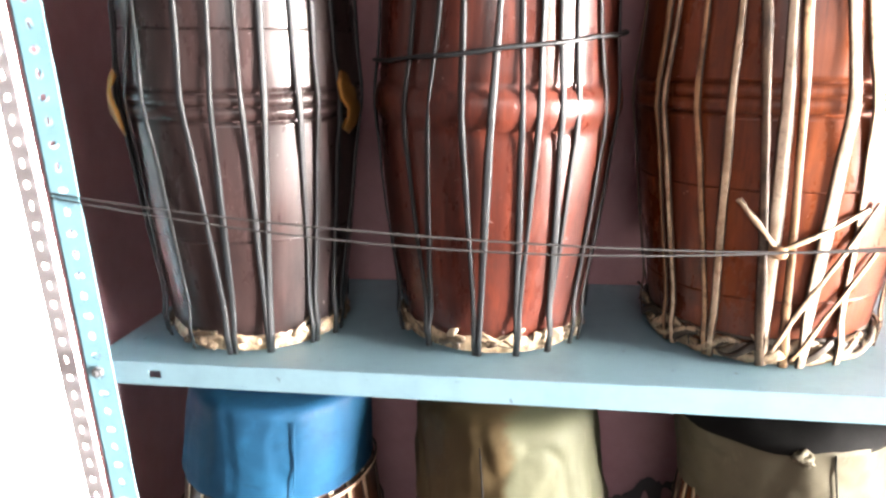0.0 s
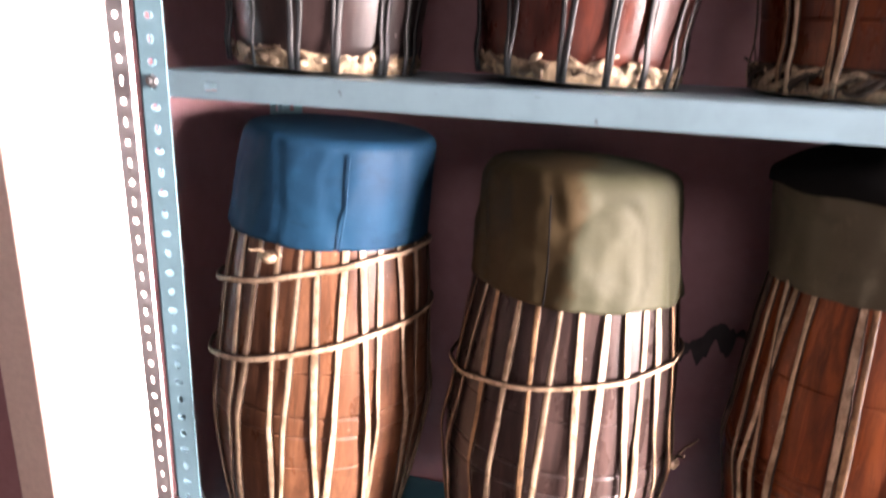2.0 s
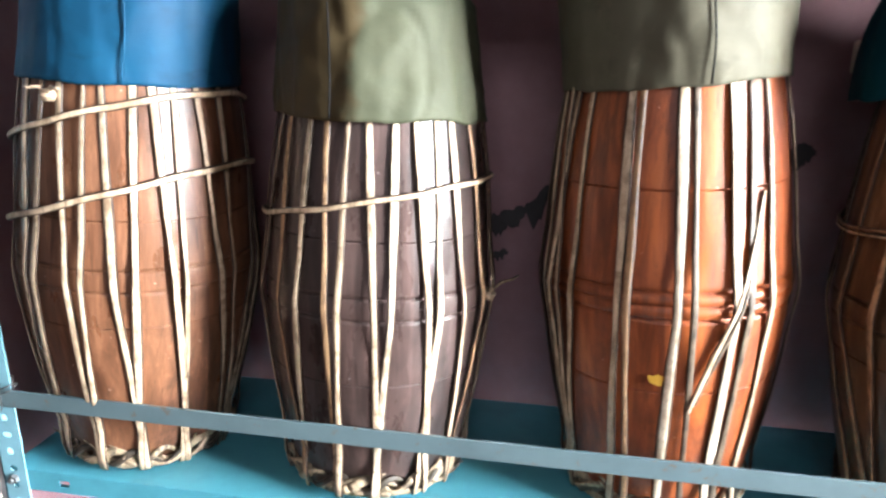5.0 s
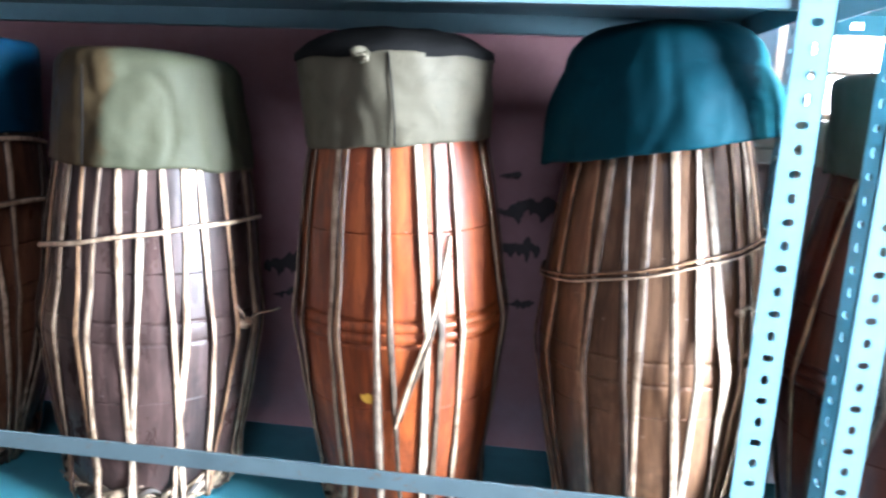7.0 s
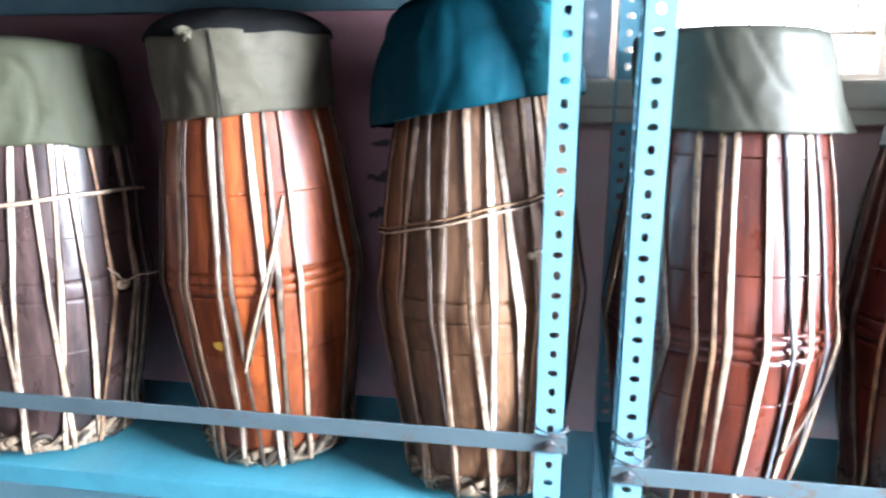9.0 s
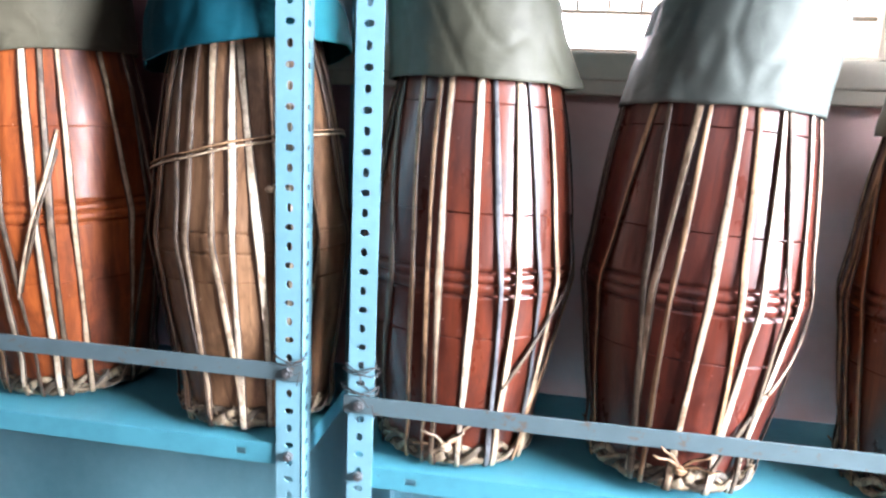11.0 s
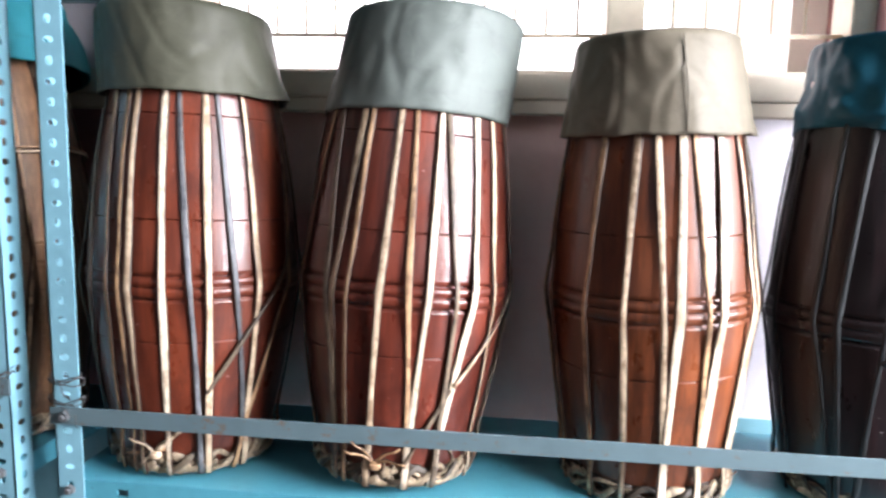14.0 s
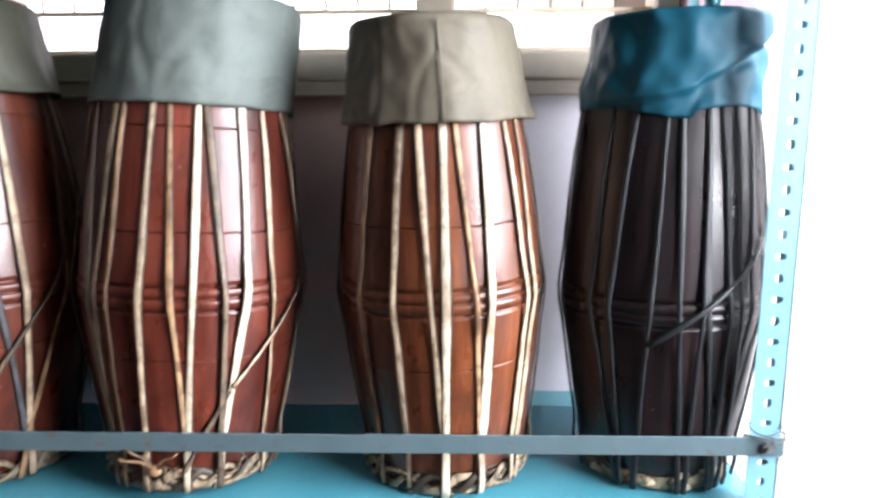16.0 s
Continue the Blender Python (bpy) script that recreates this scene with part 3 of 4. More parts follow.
def strap_mesh(s, th0, th1, z0, z1, w, rnd, lift=0.001, thick=0.002, steps=26, thm=None):
    pts, outs, ws = [], [], []
    ph, amp = rnd.uniform(0, 6), rnd.uniform(0.2, 1.0) * 0.02
    for i in range(steps + 1):
        u = i / steps
        z = z0 + (z1 - z0) * u
        th = th0 + (th1 - th0) * u
        if thm is not None:
            zb = s["zb"]
            th = th0 + (thm - th0) * (z - z0) / (zb - z0) if z < zb else thm + (th1 - thm) * (z - zb) / (z1 - zb)
        th += amp * math.sin(u * 7 + ph) * 0.6 * u * (1 - u) * 2
        ridge = 0.0045 * max(0.0, 1 - abs(z - s["ring"]) / 0.05) + 0.0072 * max(0.0, min(1.0, (0.055 - z) / 0.03))
        if s.get("cover"):
            lift_z = lift * max(0.1, min(1.0, (z1 + 0.012 - z) / 0.07))
        else:
            lift_z = lift
        p, o = on_drum(th, z, s, lift_z + ridge)
        tw = 0.22 * math.sin(u * 5 + ph)
        pts.append(p)
        outs.append((o + tw * Vector((math.cos(th), math.sin(th), 0))).normalized())
        ws.append(w * (1 + 0.16 * math.sin(u * 11 + ph * 2) + rnd.uniform(-0.07, 0.07)))
    bm = bmesh.new()
    add_ribbon(bm, pts, outs, ws, thick)
    return bm


def band_mesh(s, z0, amp, th_hi, w, rnd, lift=0.006):
    pts, outs, ws = [], [], []
    n = 56
    for i in range(n + 1):
        th = -math.pi + math.tau * i / n
        p, o = on_drum(th, z0 + amp * math.cos(th - th_hi) + 0.0007 * math.sin(th * 9), s, lift + 0.0005 * math.sin(th * 13))
        pts.append(p)
        outs.append(o)
        ws.append(w * (1 + rnd.uniform(-0.08, 0.08)))
    bm = bmesh.new()
    add_ribbon(bm, pts, outs, ws, 0.003)
    return bm


def plait_mesh(s, rnd):
    """The woven rim at the foot: a dark hoop with flat strips lapped over and under it."""
    bm = bmesh.new()
    r = s["r0"] + 0.002
    for zr, rr in ((0.006, 0.0055), (0.027, 0.0028)):
        add_tube(bm, [((r + 0.001) * math.sin(k * math.tau / 48), -(r + 0.001) * math.cos(k * math.tau / 48), zr + 0.0012 * math.sin(k * 2.3)) for k in range(48)], rr, 6, True)
    for strand in range(3):
        pts, outs, ws = [], [], []
        waves, ph = (11, 11, 7)[strand], strand * math.pi + rnd.uniform(-0.3, 0.3)
        for i in range(131):
            a = i * math.tau / 130
            q = r + 0.006 + 0.0035 * math.cos(waves * a + ph)
            pts.append(Vector((q * math.sin(a), -q * math.cos(a), 0.016 + 0.0095 * math.sin(waves * a + ph) + 0.0015 * math.sin(3 * a + strand))))
            outs.append(Vector((math.sin(a), -math.cos(a), 0.3 * math.sin(waves * a + ph))).normalized())
            ws.append(0.0085 * (1 + 0.25 * math.sin(5 * a + strand) + rnd.uniform(-0.08, 0.08)))
        add_ribbon(bm, pts, outs, ws, 0.0026)
    n = 26
    for k in range(n):
        th = k * math.tau / n + rnd.uniform(-0.09, 0.09)
        lean = rnd.choice((-1, 1, 1)) * rnd.uniform(0.25, 0.75)
        z0, rise = rnd.uniform(0.003, 0.01), rnd.uniform(0.006, 0.026)
        pts, outs, ws = [], [], []
        w = rnd.uniform(0.004, 0.0095)
        for i in range(8):
            u = i / 7
            a = th + lean * u
            q = r + 0.0045 + 0.003 * math.sin(u * math.pi * 2 + k)
            pts.append(Vector((q * math.sin(a), -q * math.cos(a), z0 + rise * u + 0.002 * math.sin(u * 5 + k))))
            outs.append(Vector((math.sin(a), -math.cos(a), 0.35 * math.sin(u * 6 + k))).normalized())
            ws.append(w * (0.55 + 0.45 * math.sin(u * math.pi)))
        add_ribbon(bm, pts, outs, ws, 0.002)
    for k in range(30):
        a, lean, up = rnd.uniform(0, math.tau), rnd.uniform(-0.16, 0.16), rnd.uniform(0.004, 0.026)
        z0, out = rnd.uniform(0.006, 0.026), rnd.uniform(0.002, 0.012)
        add_tube(bm, [Vector(((r + 0.007 + out * u * u) * math.sin(a + lean * u), -(r + 0.007 + out * u * u) * math.cos(a + lean * u), z0 + up * u)) for u in (0, 0.35, 0.7, 1)], rnd.uniform(0.0006, 0.0016), 4)
    return bm


def hoop_mesh(s, n=120):
    """A low flat ring of hide round the foot with a worn upper edge."""
    bm = bmesh.new()
    r = s["r0"] + 0.002
    rows = [[] for _ in range(5)]
    for k in range(n):
        c, e = math.sin(k * math.tau / n), -math.cos(k * math.tau / n)
        top = 0.019 + 0.006 * noise.noise(Vector((c * 6, e * 6, s["seed"]))) + 0.004 * noise.noise(Vector((c * 20, e * 20, s["seed"])))
        for i in range(5):
            u = i / 4
            rows[i].append(bm.verts.new(Vector((c, e, 0)) * (r + 0.0035 * math.sin(u * 2.6) + 0.0015 * noise.noise(Vector((c * 13, e * 13, u * 2.5)))) + Vector((0, 0, 0.002 + top * u))))
    for a, e in zip(rows, rows[1:]):
        for k in range(n):
            bm.faces.new((a[k], a[(k + 1) % n], e[(k + 1) % n], e[k]))
    return bm


def torn_mesh(s, rnd, n=44):
    """Torn and twisted ends of hide lapped round the foot hoop."""
    bm = bmesh.new()
    r = s["r0"] + 0.0055
    for k in range(n):
        th = k * math.tau / n + rnd.uniform(-0.08, 0.08)
        lean, rise = rnd.choice((-1, 1)) * rnd.uniform(0.08, 0.4), rnd.uniform(0.002, 0.02)
        z0, w, ph = rnd.uniform(0.004, 0.014), rnd.uniform(0.006, 0.013), rnd.uniform(0, 6)
        pts, outs, ws = [], [], []
        for i in range(7):
            u = i / 6
            a = th + lean * u
            q = r + 0.0018 * math.sin(u * 5 + ph)
            pts.append(Vector((q * math.sin(a), -q * math.cos(a), z0 + rise * u + 0.002 * math.sin(u * 6 + ph))))
            outs.append(Vector((math.sin(a), -math.cos(a), 0.8 * math.sin(u * 4 + ph))).normalized())
            ws.append(w * (0.25 + 0.75 * math.sin((0.12 + 0.8 * u) * math.pi)))
        add_ribbon(bm, pts, outs, ws, 0.0014)
    return bm


def crease(c, a, fz):
    """How far a panel seam stands out of the cover at the angle a: a sharp ridge that wanders a little."""
    d = 0.0
    for th, amp, w in c.get("creases", ()):
        off = a - th - 0.07 * math.sin(fz * 5 + th * 9)
        d += amp * math.exp(-abs(off) / w) * (0.55 + 0.45 * math.sin(math.pi * min(1.0, fz + 0.15)))
    return d


def cover_mesh(c, seed):
    """A cloth cap: rb, rt radii at hem and rim, z0 hem, z1 top, edge radius, dome, slant of the hem, wrinkle depth."""
    bm = bmesh.new()
    n, rows = 150, []
    rb, rt, z0, z1, e = c["rb"], c["rt"], c["z0"], c["z1"], c.get("edge", 0.012)
    dome, slant, hi = c.get("dome", 0.004), c.get("slant", 0.0), c.get("hi", 1.57)
    wr = c.get("wrinkle", 0.003)
    prof = []
    m = 28
    for i in range(m + 1):
        u = i / m
        prof.append((rb + (rt - rb) * u ** c.get("bow", 1.0), z0 + (z1 - e - z0) * u, 1 - u, 1.0))
    prof.insert(0, (rb - 0.003, z0 - 0.0005, 1.0, 1.0))
    for i in range(1, 6):
        a = i / 5 * math.pi / 2
        prof.append((rt - e + e * math.cos(a), z1 - e + e * math.sin(a), 0.0, 0.8))
    for i in range(1, 6):
        q = (rt - e) * (1 - i / 6)
        prof.append((q, z1 + dome * (1 - (q / (rt - e)) ** 2), 0.0, 0.4 * (1 - i / 6)))
    for r, z, hem, f in prof:
        row = []
        for k in range(n):
            th = k * math.tau / n
            v = Vector((math.sin(th) * 2.2, -math.cos(th) * 2.2, z * 14))
            d = wr * (noise.noise(v * 1.1 + Vector((seed, 0, 0))) + 0.6 * noise.noise(Vector((v.x * 2.6, v.y * 2.6, z * 22 + seed))) + 0.8 * hem * noise.noise(Vector((math.sin(th) * 4, math.cos(th) * 4, seed + 5))))
            cr = 1 - abs(2 * noise.noise(Vector((math.sin(th) * 2.0 + 0.5 * z, -math.cos(th) * 2.0, z * 9 + seed * 3))))
            d -= wr * 0.7 * max(0.0, cr - 0.72) / 0.28
            for size, share in ((3.4, 0.5), (6.5, 0.3)):
                w = Vector((math.sin(th) * size, -math.cos(th) * size + 0.8 * z, z * size * 6.5 + seed * 5))
                d += wr * share * (0.4 - 1.6 * abs(noise.noise(w)))
            if c.get("fold"):
                fz = (z - z0) / (z1 - z0)
                q1 = noise.noise(Vector((math.sin(th) * 1.6 + fz, -math.cos(th) * 1.6 - 0.6 * fz, fz * 1.5 + seed)))
                q2 = noise.noise(Vector((math.sin(th) * 3.1 - fz * 1.2, -math.cos(th) * 3.1, fz * 2.6 + seed * 2)))
                d += c["fold"] * (0.45 - 1.5 * abs(q1) - 0.9 * abs(q2)) * (1 - 0.4 * fz)
            a = math.atan2(math.sin(th), math.cos(th))
            fz = max(0.0, min(1.0, (z - z0) / (z1 - z0)))
            d += crease(c, a, fz)
            if c.get("jut"):
                d += c["jut"][1] * math.exp(-((a - c["jut"][0]) / 0.17) ** 2) * hem ** 2
            if c.get("pouch"):
                line = max(0.02, 0.24 + 0.3 * a + 0.2 * max(0.0, a) ** 2)
                g = max(0.0, min(1.0, (fz - line) / 0.07))
                d += c["pouch"] * g * g * (3 - 2 * g) * max(0.0, 1 - (fz - line) / 1.1) * max(0.0, min(1.0, (1.25 - abs(a)) / 0.3))
                d -= 0.007 * max(0.0, 1 - abs(fz - 0.45 * (a - 0.3) - 0.35) / 0.12) * max(0.0, min(1.0, (a - 0.3) / 0.2))
            q = r + d * f
            zz = z + hem * (slant * math.cos(th - hi) + wr * 1.2 * noise.noise(Vector((math.sin(th) * 3, math.cos(th) * 3, seed + 9))) + c.get("ragged", 0.0) * math.sin(2.6 * th + seed) * abs(math.sin(1.3 * th)))
            row.append(bm.verts.new((q * math.sin(th) + c.get("shift", 0.0) * fz, -q * math.cos(th), zz)))
        rows.append(row)
    for a, b in zip(rows, rows[1:]):
        for k in range(n):
            bm.faces.new((a[k], a[(k + 1) % n], b[(k + 1) % n], b[k]))
    bm.faces.new(rows[-1])
    return bm


def seam_mesh(c, th):
    pts = []
    for i in range(13):
        u = i / 12
        r = c["rb"] + (c["rt"] - c["rb"]) * u ** c.get("bow", 1.0) + 0.0022 + crease(c, th, u)
        z = c["z0"] + (c["z1"] - c.get("edge", 0.012) - c["z0"]) * u + (1 - u) * c.get("slant", 0) * math.cos(th - c.get("hi", 1.57)) + 0.001
        a = th + 0.012 * math.sin(u * 4)
        pts.append((r * math.sin(a) + c.get("shift", 0.0) * u, -r * math.cos(a), z))
    return tube(pts, 0.0011, 5)


def knot_mesh(s, th, z, rnd, size=0.011, tails=2, tail_len=0.05):
    bm = bmesh.new()
    c, o = on_drum(th, z, s, 0.009)
    side = Vector((math.cos(th), math.sin(th), 0))
    for k in range(3):
        u, v = side, (o * math.cos(k * 1.1) + Vector((0, 0, 1)) * math.sin(k * 1.1)).normalized()
        add_tube(bm, [c + size * (math.cos(a) * u + 0.7 * math.sin(a) * v) for a in [i * math.tau / 12 for i in range(12)]], 0.0028, 5, True)
    for k in range(tails):
        d = (side * (-1 if k % 2 else 1) * rnd.uniform(0.4, 1) + Vector((0, 0, rnd.uniform(0.2, 1.0))) + o * 0.25).normalized()
        pts = [c + d * tail_len * i / 5 + Vector((0, 0, 0.004 * math.sin(i))) for i in range(6)]
        add_ribbon(bm, pts, [o] * 6, [0.0052 - 0.0005 * i for i in range(6)], 0.0018)
    return bm


def patch_mesh(s, th, z, w, h, seed):
    bm = bmesh.new()
    ring = []
    for k in range(18):
        a = k * math.tau / 18
        f = 0.7 + 0.5 * noise.noise(Vector((math.cos(a) * 1.5, math.sin(a) * 1.5, seed)))
        ring.append(bm.verts.new(on_drum(th + w * f * math.cos(a), z + h * f * math.sin(a), s, 0.0015)[0]))
    bm.faces.new(ring)
    return bm


def drum(s):
    """A barrel drum standing on its end: body, laced straps, plaited or torn foot rim, cloth cover, bands and knots."""
    rnd = random.Random(s["seed"])
    d = thing("barrel_drum", s["label"], "drum", s["group"], pose(s["x"], s["y"], s["z"], s["tilt"][0], s["tilt"][1], 0))
    part("body", barrel(s), s["wood"], d, s.get("body", ""))
    n, span = s["pairs"], math.tau / s["pairs"]
    top = s["cover"]["z0"] + 0.008 + abs(s["cover"].get("slant", 0)) if s.get("cover") else s["h"] - 0.01
    for k, (tb, tm, tt, mat) in enumerate(s["straps"]):
        w = {CANE: 0.0094, PALE: 0.0112, DULL: 0.0076, GREY: 0.0082, SLATE: 0.0088, BLACK: 0.0068}[mat] * rnd.uniform(0.86, 1.12)
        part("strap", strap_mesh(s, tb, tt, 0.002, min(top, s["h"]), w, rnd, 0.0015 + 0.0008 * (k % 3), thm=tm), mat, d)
    lo, hi = min(q[1] for q in s["straps"]), max(q[1] for q in s["straps"])
    for k in range(n):
        base = (k + 0.5) * span + s.get("phase", 0.0) + rnd.uniform(-0.06, 0.06)
        if hi + span * 0.3 < base + math.tau < lo + math.tau - span * 0.3 or base > math.tau:
            base += math.tau
        if not hi + span * 0.3 < base % math.tau < lo + math.tau - span * 0.3:
            continue
        for side in (-1, 1):
            th0 = base + side * rnd.uniform(0.02, 0.05)
            th1 = base + side * span * rnd.uniform(0.2, 0.34) + s.get("skew", 0.0)
            mat = s["strap"]
            if s.get("odd") and rnd.random() < s.get("odd_share", 0.3):
                mat = s["odd"]
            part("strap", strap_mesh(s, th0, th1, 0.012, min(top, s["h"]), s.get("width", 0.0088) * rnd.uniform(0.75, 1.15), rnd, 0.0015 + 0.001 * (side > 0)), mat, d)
    part("foot_rim", torn_mesh(s, rnd) if s.get("torn") else plait_mesh(s, rnd), s.get("rim", PLAIT), d, "rim of torn pale hide" if s.get("torn") else "plaited hide rim")
    if s.get("torn"):
        part("foot_hoop", hoop_mesh(s), PLAIT, d, "worn brown hide hoop")
    if s.get("cover"):
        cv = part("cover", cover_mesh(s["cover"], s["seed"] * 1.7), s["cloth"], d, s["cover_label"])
        sol = cv.modifiers.new("cloth", "SOLIDIFY")
        sol.thickness, sol.offset = 0.0018, -1
        # separate dark top: the cover's unlit upper side put into the colour
        if s.get("lid"):
            c = s["cover"]
            bm = bmesh.new()
            rows = []
            for i in range(11):
                q = c["rt"] + 0.0032 if i == 0 else (c["rt"] + 0.0026) * (1 - (i - 1) / 10)
                zz = c["z1"] + (-0.006 if i == 0 else 0.0016 + s["lid"] * (1 - (q / (c["rt"] + 0.0026)) ** 3.5))
                row = []
                for k in range(64):
                    x, y = q * math.sin(k * math.tau / 64), -q * math.cos(k * math.tau / 64)
                    row.append(bm.verts.new((x + c.get("shift", 0.0), y, zz + (0.0045 * noise.noise(Vector((x * 22, y * 22, 2.0))) if i > 1 else 0.0015 * math.sin(k * 0.9)))))
                rows.append(row)
            for a, e in zip(rows, rows[1:]):
                for k in range(64):
                    bm.faces.new((a[k], a[(k + 1) % 64], e[(k + 1) % 64], e[k]))
            bm.faces.new(rows[-1])
            part("lid", bm, CLOTH["charcoal"], cv, "sagging top of the cover, coloured dark for its lack of light")
        if "tuft" in s:
            c, a = s["cover"], s["tuft"]
            foot = Vector(((c["rt"] + 0.004) * math.sin(a) + c.get("shift", 0.0), -(c["rt"] + 0.004) * math.cos(a), c["z1"] - 0.006))
            bm = bmesh.new()
            for k in range(4):
                add_tube(bm, [foot + Vector((0.008 * math.cos(u + k), -0.003 + 0.004 * math.sin(2 * u), 0.007 * math.sin(u) * math.cos(0.8 * k))) for u in [i * math.tau / 12 for i in range(12)]], 0.0026, 6, True)
            part("cloth_knot", bm, s["cloth"], cv, "knotted corner of the cloth")
        for th in s.get("seams", ()):
            part("seam", seam_mesh(s["cover"], th), s.get("thread", s["cloth"]), cv)
    else:
        part("head", tube([(s["r1"] * math.sin(k * math.tau / 40), -s["r1"] * math.cos(k * math.tau / 40), s["h"]) for k in range(40)], 0.009, 6, True), PLAIT, d, "hide hoop of the drum head")
    for z0, amp, hi, w, mat in s.get("bands", ()):
        part("band", band_mesh(s, z0, amp, hi, w, rnd), mat, d)
    for th0, z0, th1, z1, w, mat in s.get("diagonals", ()):
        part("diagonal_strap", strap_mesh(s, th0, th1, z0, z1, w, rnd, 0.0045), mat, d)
    for th, z, w, h in s.get("marks", ()):
        part("paint_mark", patch_mesh(s, th, z, w, h, s["seed"]), YELLOW, d, "smudge of yellow paint", False)
    for th, z, size, tails, tl, mat in s.get("knots", ()):
        part("knot", knot_mesh(s, th, z, rnd, size, tails, tl), mat, d)
    return d


ROW_A, ROW_B, ROW_U = "drums on the middle shelf of the first rack", "drums on the shelf of the second rack", "drums on the upper shelf"


def spec(**kw):
    """rh: the body's radius at the cover's hem, or at its head where it has no cover."""
    s = dict(kw)
    s["h"], s["r1"] = 0.61, s["rh"]
    if "cover" in s:
        s["h"] = s["cover"]["z1"] - 0.03
        s["r1"] = s["rm"] + (s["rh"] - s["rm"]) / ((s["cover"]["z0"] - s["zb"]) / (s["h"] - s["zb"])) ** 1.5
    return s


drum(spec(seed=1, ridge="fine", straps=((-1.54, -1.46, -1.26, CANE), (-0.53, -0.61, -0.72, CANE), (-0.54, -0.37, -0.46, CANE), (-0.44, -0.29, -0.24, CANE), (0.03, 0.03, -0.05, CANE), (0.07, 0.14, 0.18, CANE), (0.52, 0.39, 0.32, CANE), (0.47, 0.52, 0.58, CANE), (0.96, 0.82, 0.73, CANE), (0.90, 0.90, 0.92, CANE), (1.40, 1.22, 1.13, CANE), (1.50, 1.33, 1.40, CANE), (1.48, 1.59, 1.99, CANE), (1.52, 1.74, 1.98, CANE)),
     x=0.131, y=0.122, z=MID_A + 0.0065, tilt=(-0.5, 3.7), r0=0.0991, rm=0.1405, zb=0.226, ring=0.258, rh=0.1179, group=ROW_A, wood=WOOD["tan"], strap=CANE, pairs=13, cloth=CLOTH["blue"],
     label="brown wooden barrel drum with pale straps and a blue cloth cover", cover_label="blue cloth cover with a front seam",
     cover=dict(rb=0.1229, rt=0.1137, z0=0.469, z1=0.587, shift=0.009, edge=0.014, wrinkle=0.0018, creases=((0.5, 0.006, 0.4),)), seams=(0.5,), lines=(0.202, 0.325),
     bands=((0.337, 0.044, 1.48, 0.0085, CANE), (0.424, 0.039, 1.35, 0.008, CANE)), knots=((-0.10, 0.454, 0.007, 3, 0.025, CANE),)))
drum(spec(seed=2, ridge="fine", straps=((-1.11, -1.28, -1.03, DULL), (-1.06, -0.97, -0.80, CANE), (-0.51, -0.60, -0.64, DULL), (-0.54, -0.42, -0.38, CANE), (-0.13, -0.14, -0.21, DULL), (-0.11, -0.04, -0.01, CANE), (0.29, 0.24, 0.16, CANE), (0.25, 0.36, 0.39, PALE), (0.80, 0.66, 0.56, CANE), (0.69, 0.76, 0.77, CANE), (1.10, 1.00, 0.92, CANE), (1.10, 1.26, 1.17, DULL), (1.46, 1.52, 1.59, CANE)),
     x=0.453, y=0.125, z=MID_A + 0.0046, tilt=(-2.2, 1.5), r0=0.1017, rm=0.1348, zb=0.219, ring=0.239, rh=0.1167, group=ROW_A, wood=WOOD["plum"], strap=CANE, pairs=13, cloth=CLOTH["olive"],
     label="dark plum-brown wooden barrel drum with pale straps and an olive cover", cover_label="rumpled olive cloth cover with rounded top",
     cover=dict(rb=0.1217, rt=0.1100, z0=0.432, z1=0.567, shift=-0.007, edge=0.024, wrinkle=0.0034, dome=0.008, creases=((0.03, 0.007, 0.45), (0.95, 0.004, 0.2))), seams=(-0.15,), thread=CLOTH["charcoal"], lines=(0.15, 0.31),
     bands=((0.344, 0.026, 1.42, 0.007, CANE),), knots=((1.34, 0.238, 0.008, 2, 0.055, CANE),)))
drum(spec(seed=3, straps=((-1.19, -1.25, -1.35, CANE), (-1.12, -1.14, -1.03, CANE), (-1.12, -0.98, -1.18, CANE), (-1.14, -0.84, -0.85, CANE), (-0.55, -0.43, -0.45, CANE), (-0.39, -0.36, -0.35, DULL), (-0.08, -0.01, -0.03, PALE), (0.16, 0.10, 0.07, GREY), (0.39, 0.40, 0.37, PALE), (0.50, 0.52, 0.56, GREY), (0.76, 0.72, 0.74, CANE), (1.30, 1.28, 1.22, CANE), (1.29, 1.52, 1.67, GREY)),
     x=0.804, y=0.151, z=MID_A + 0.0040, tilt=(0.4, -2.3), r0=0.0964, rm=0.1330, zb=0.254, ring=0.266, rh=0.1090, group=ROW_A, wood=WOOD["orange"], strap=CANE, odd=GREY, odd_share=0.25, pairs=13, cloth=CLOTH["taupe"], phase=0.1,
     label="orange-brown wooden barrel drum with pale straps and a taupe cover", cover_label="taupe cloth cover flaring to a sunken top",
     cover=dict(rb=0.1140, rt=0.1182, z0=0.474, z1=0.576, shift=-0.004, edge=0.004, wrinkle=0.0022, dome=0.002, slant=0.006, creases=((0.15, 0.008, 0.45),)), lid=0.03, tuft=-0.1, seams=(0.15,), thread=CLOTH["charcoal"], lines=(0.17, 0.379),
     diagonals=((0.12, 0.15, 0.66, 0.375, 0.0056, CANE), (0.17, 0.16, 0.64, 0.35, 0.0042, GREY)), marks=((-0.13, 0.187, 0.1, 0.008),)))
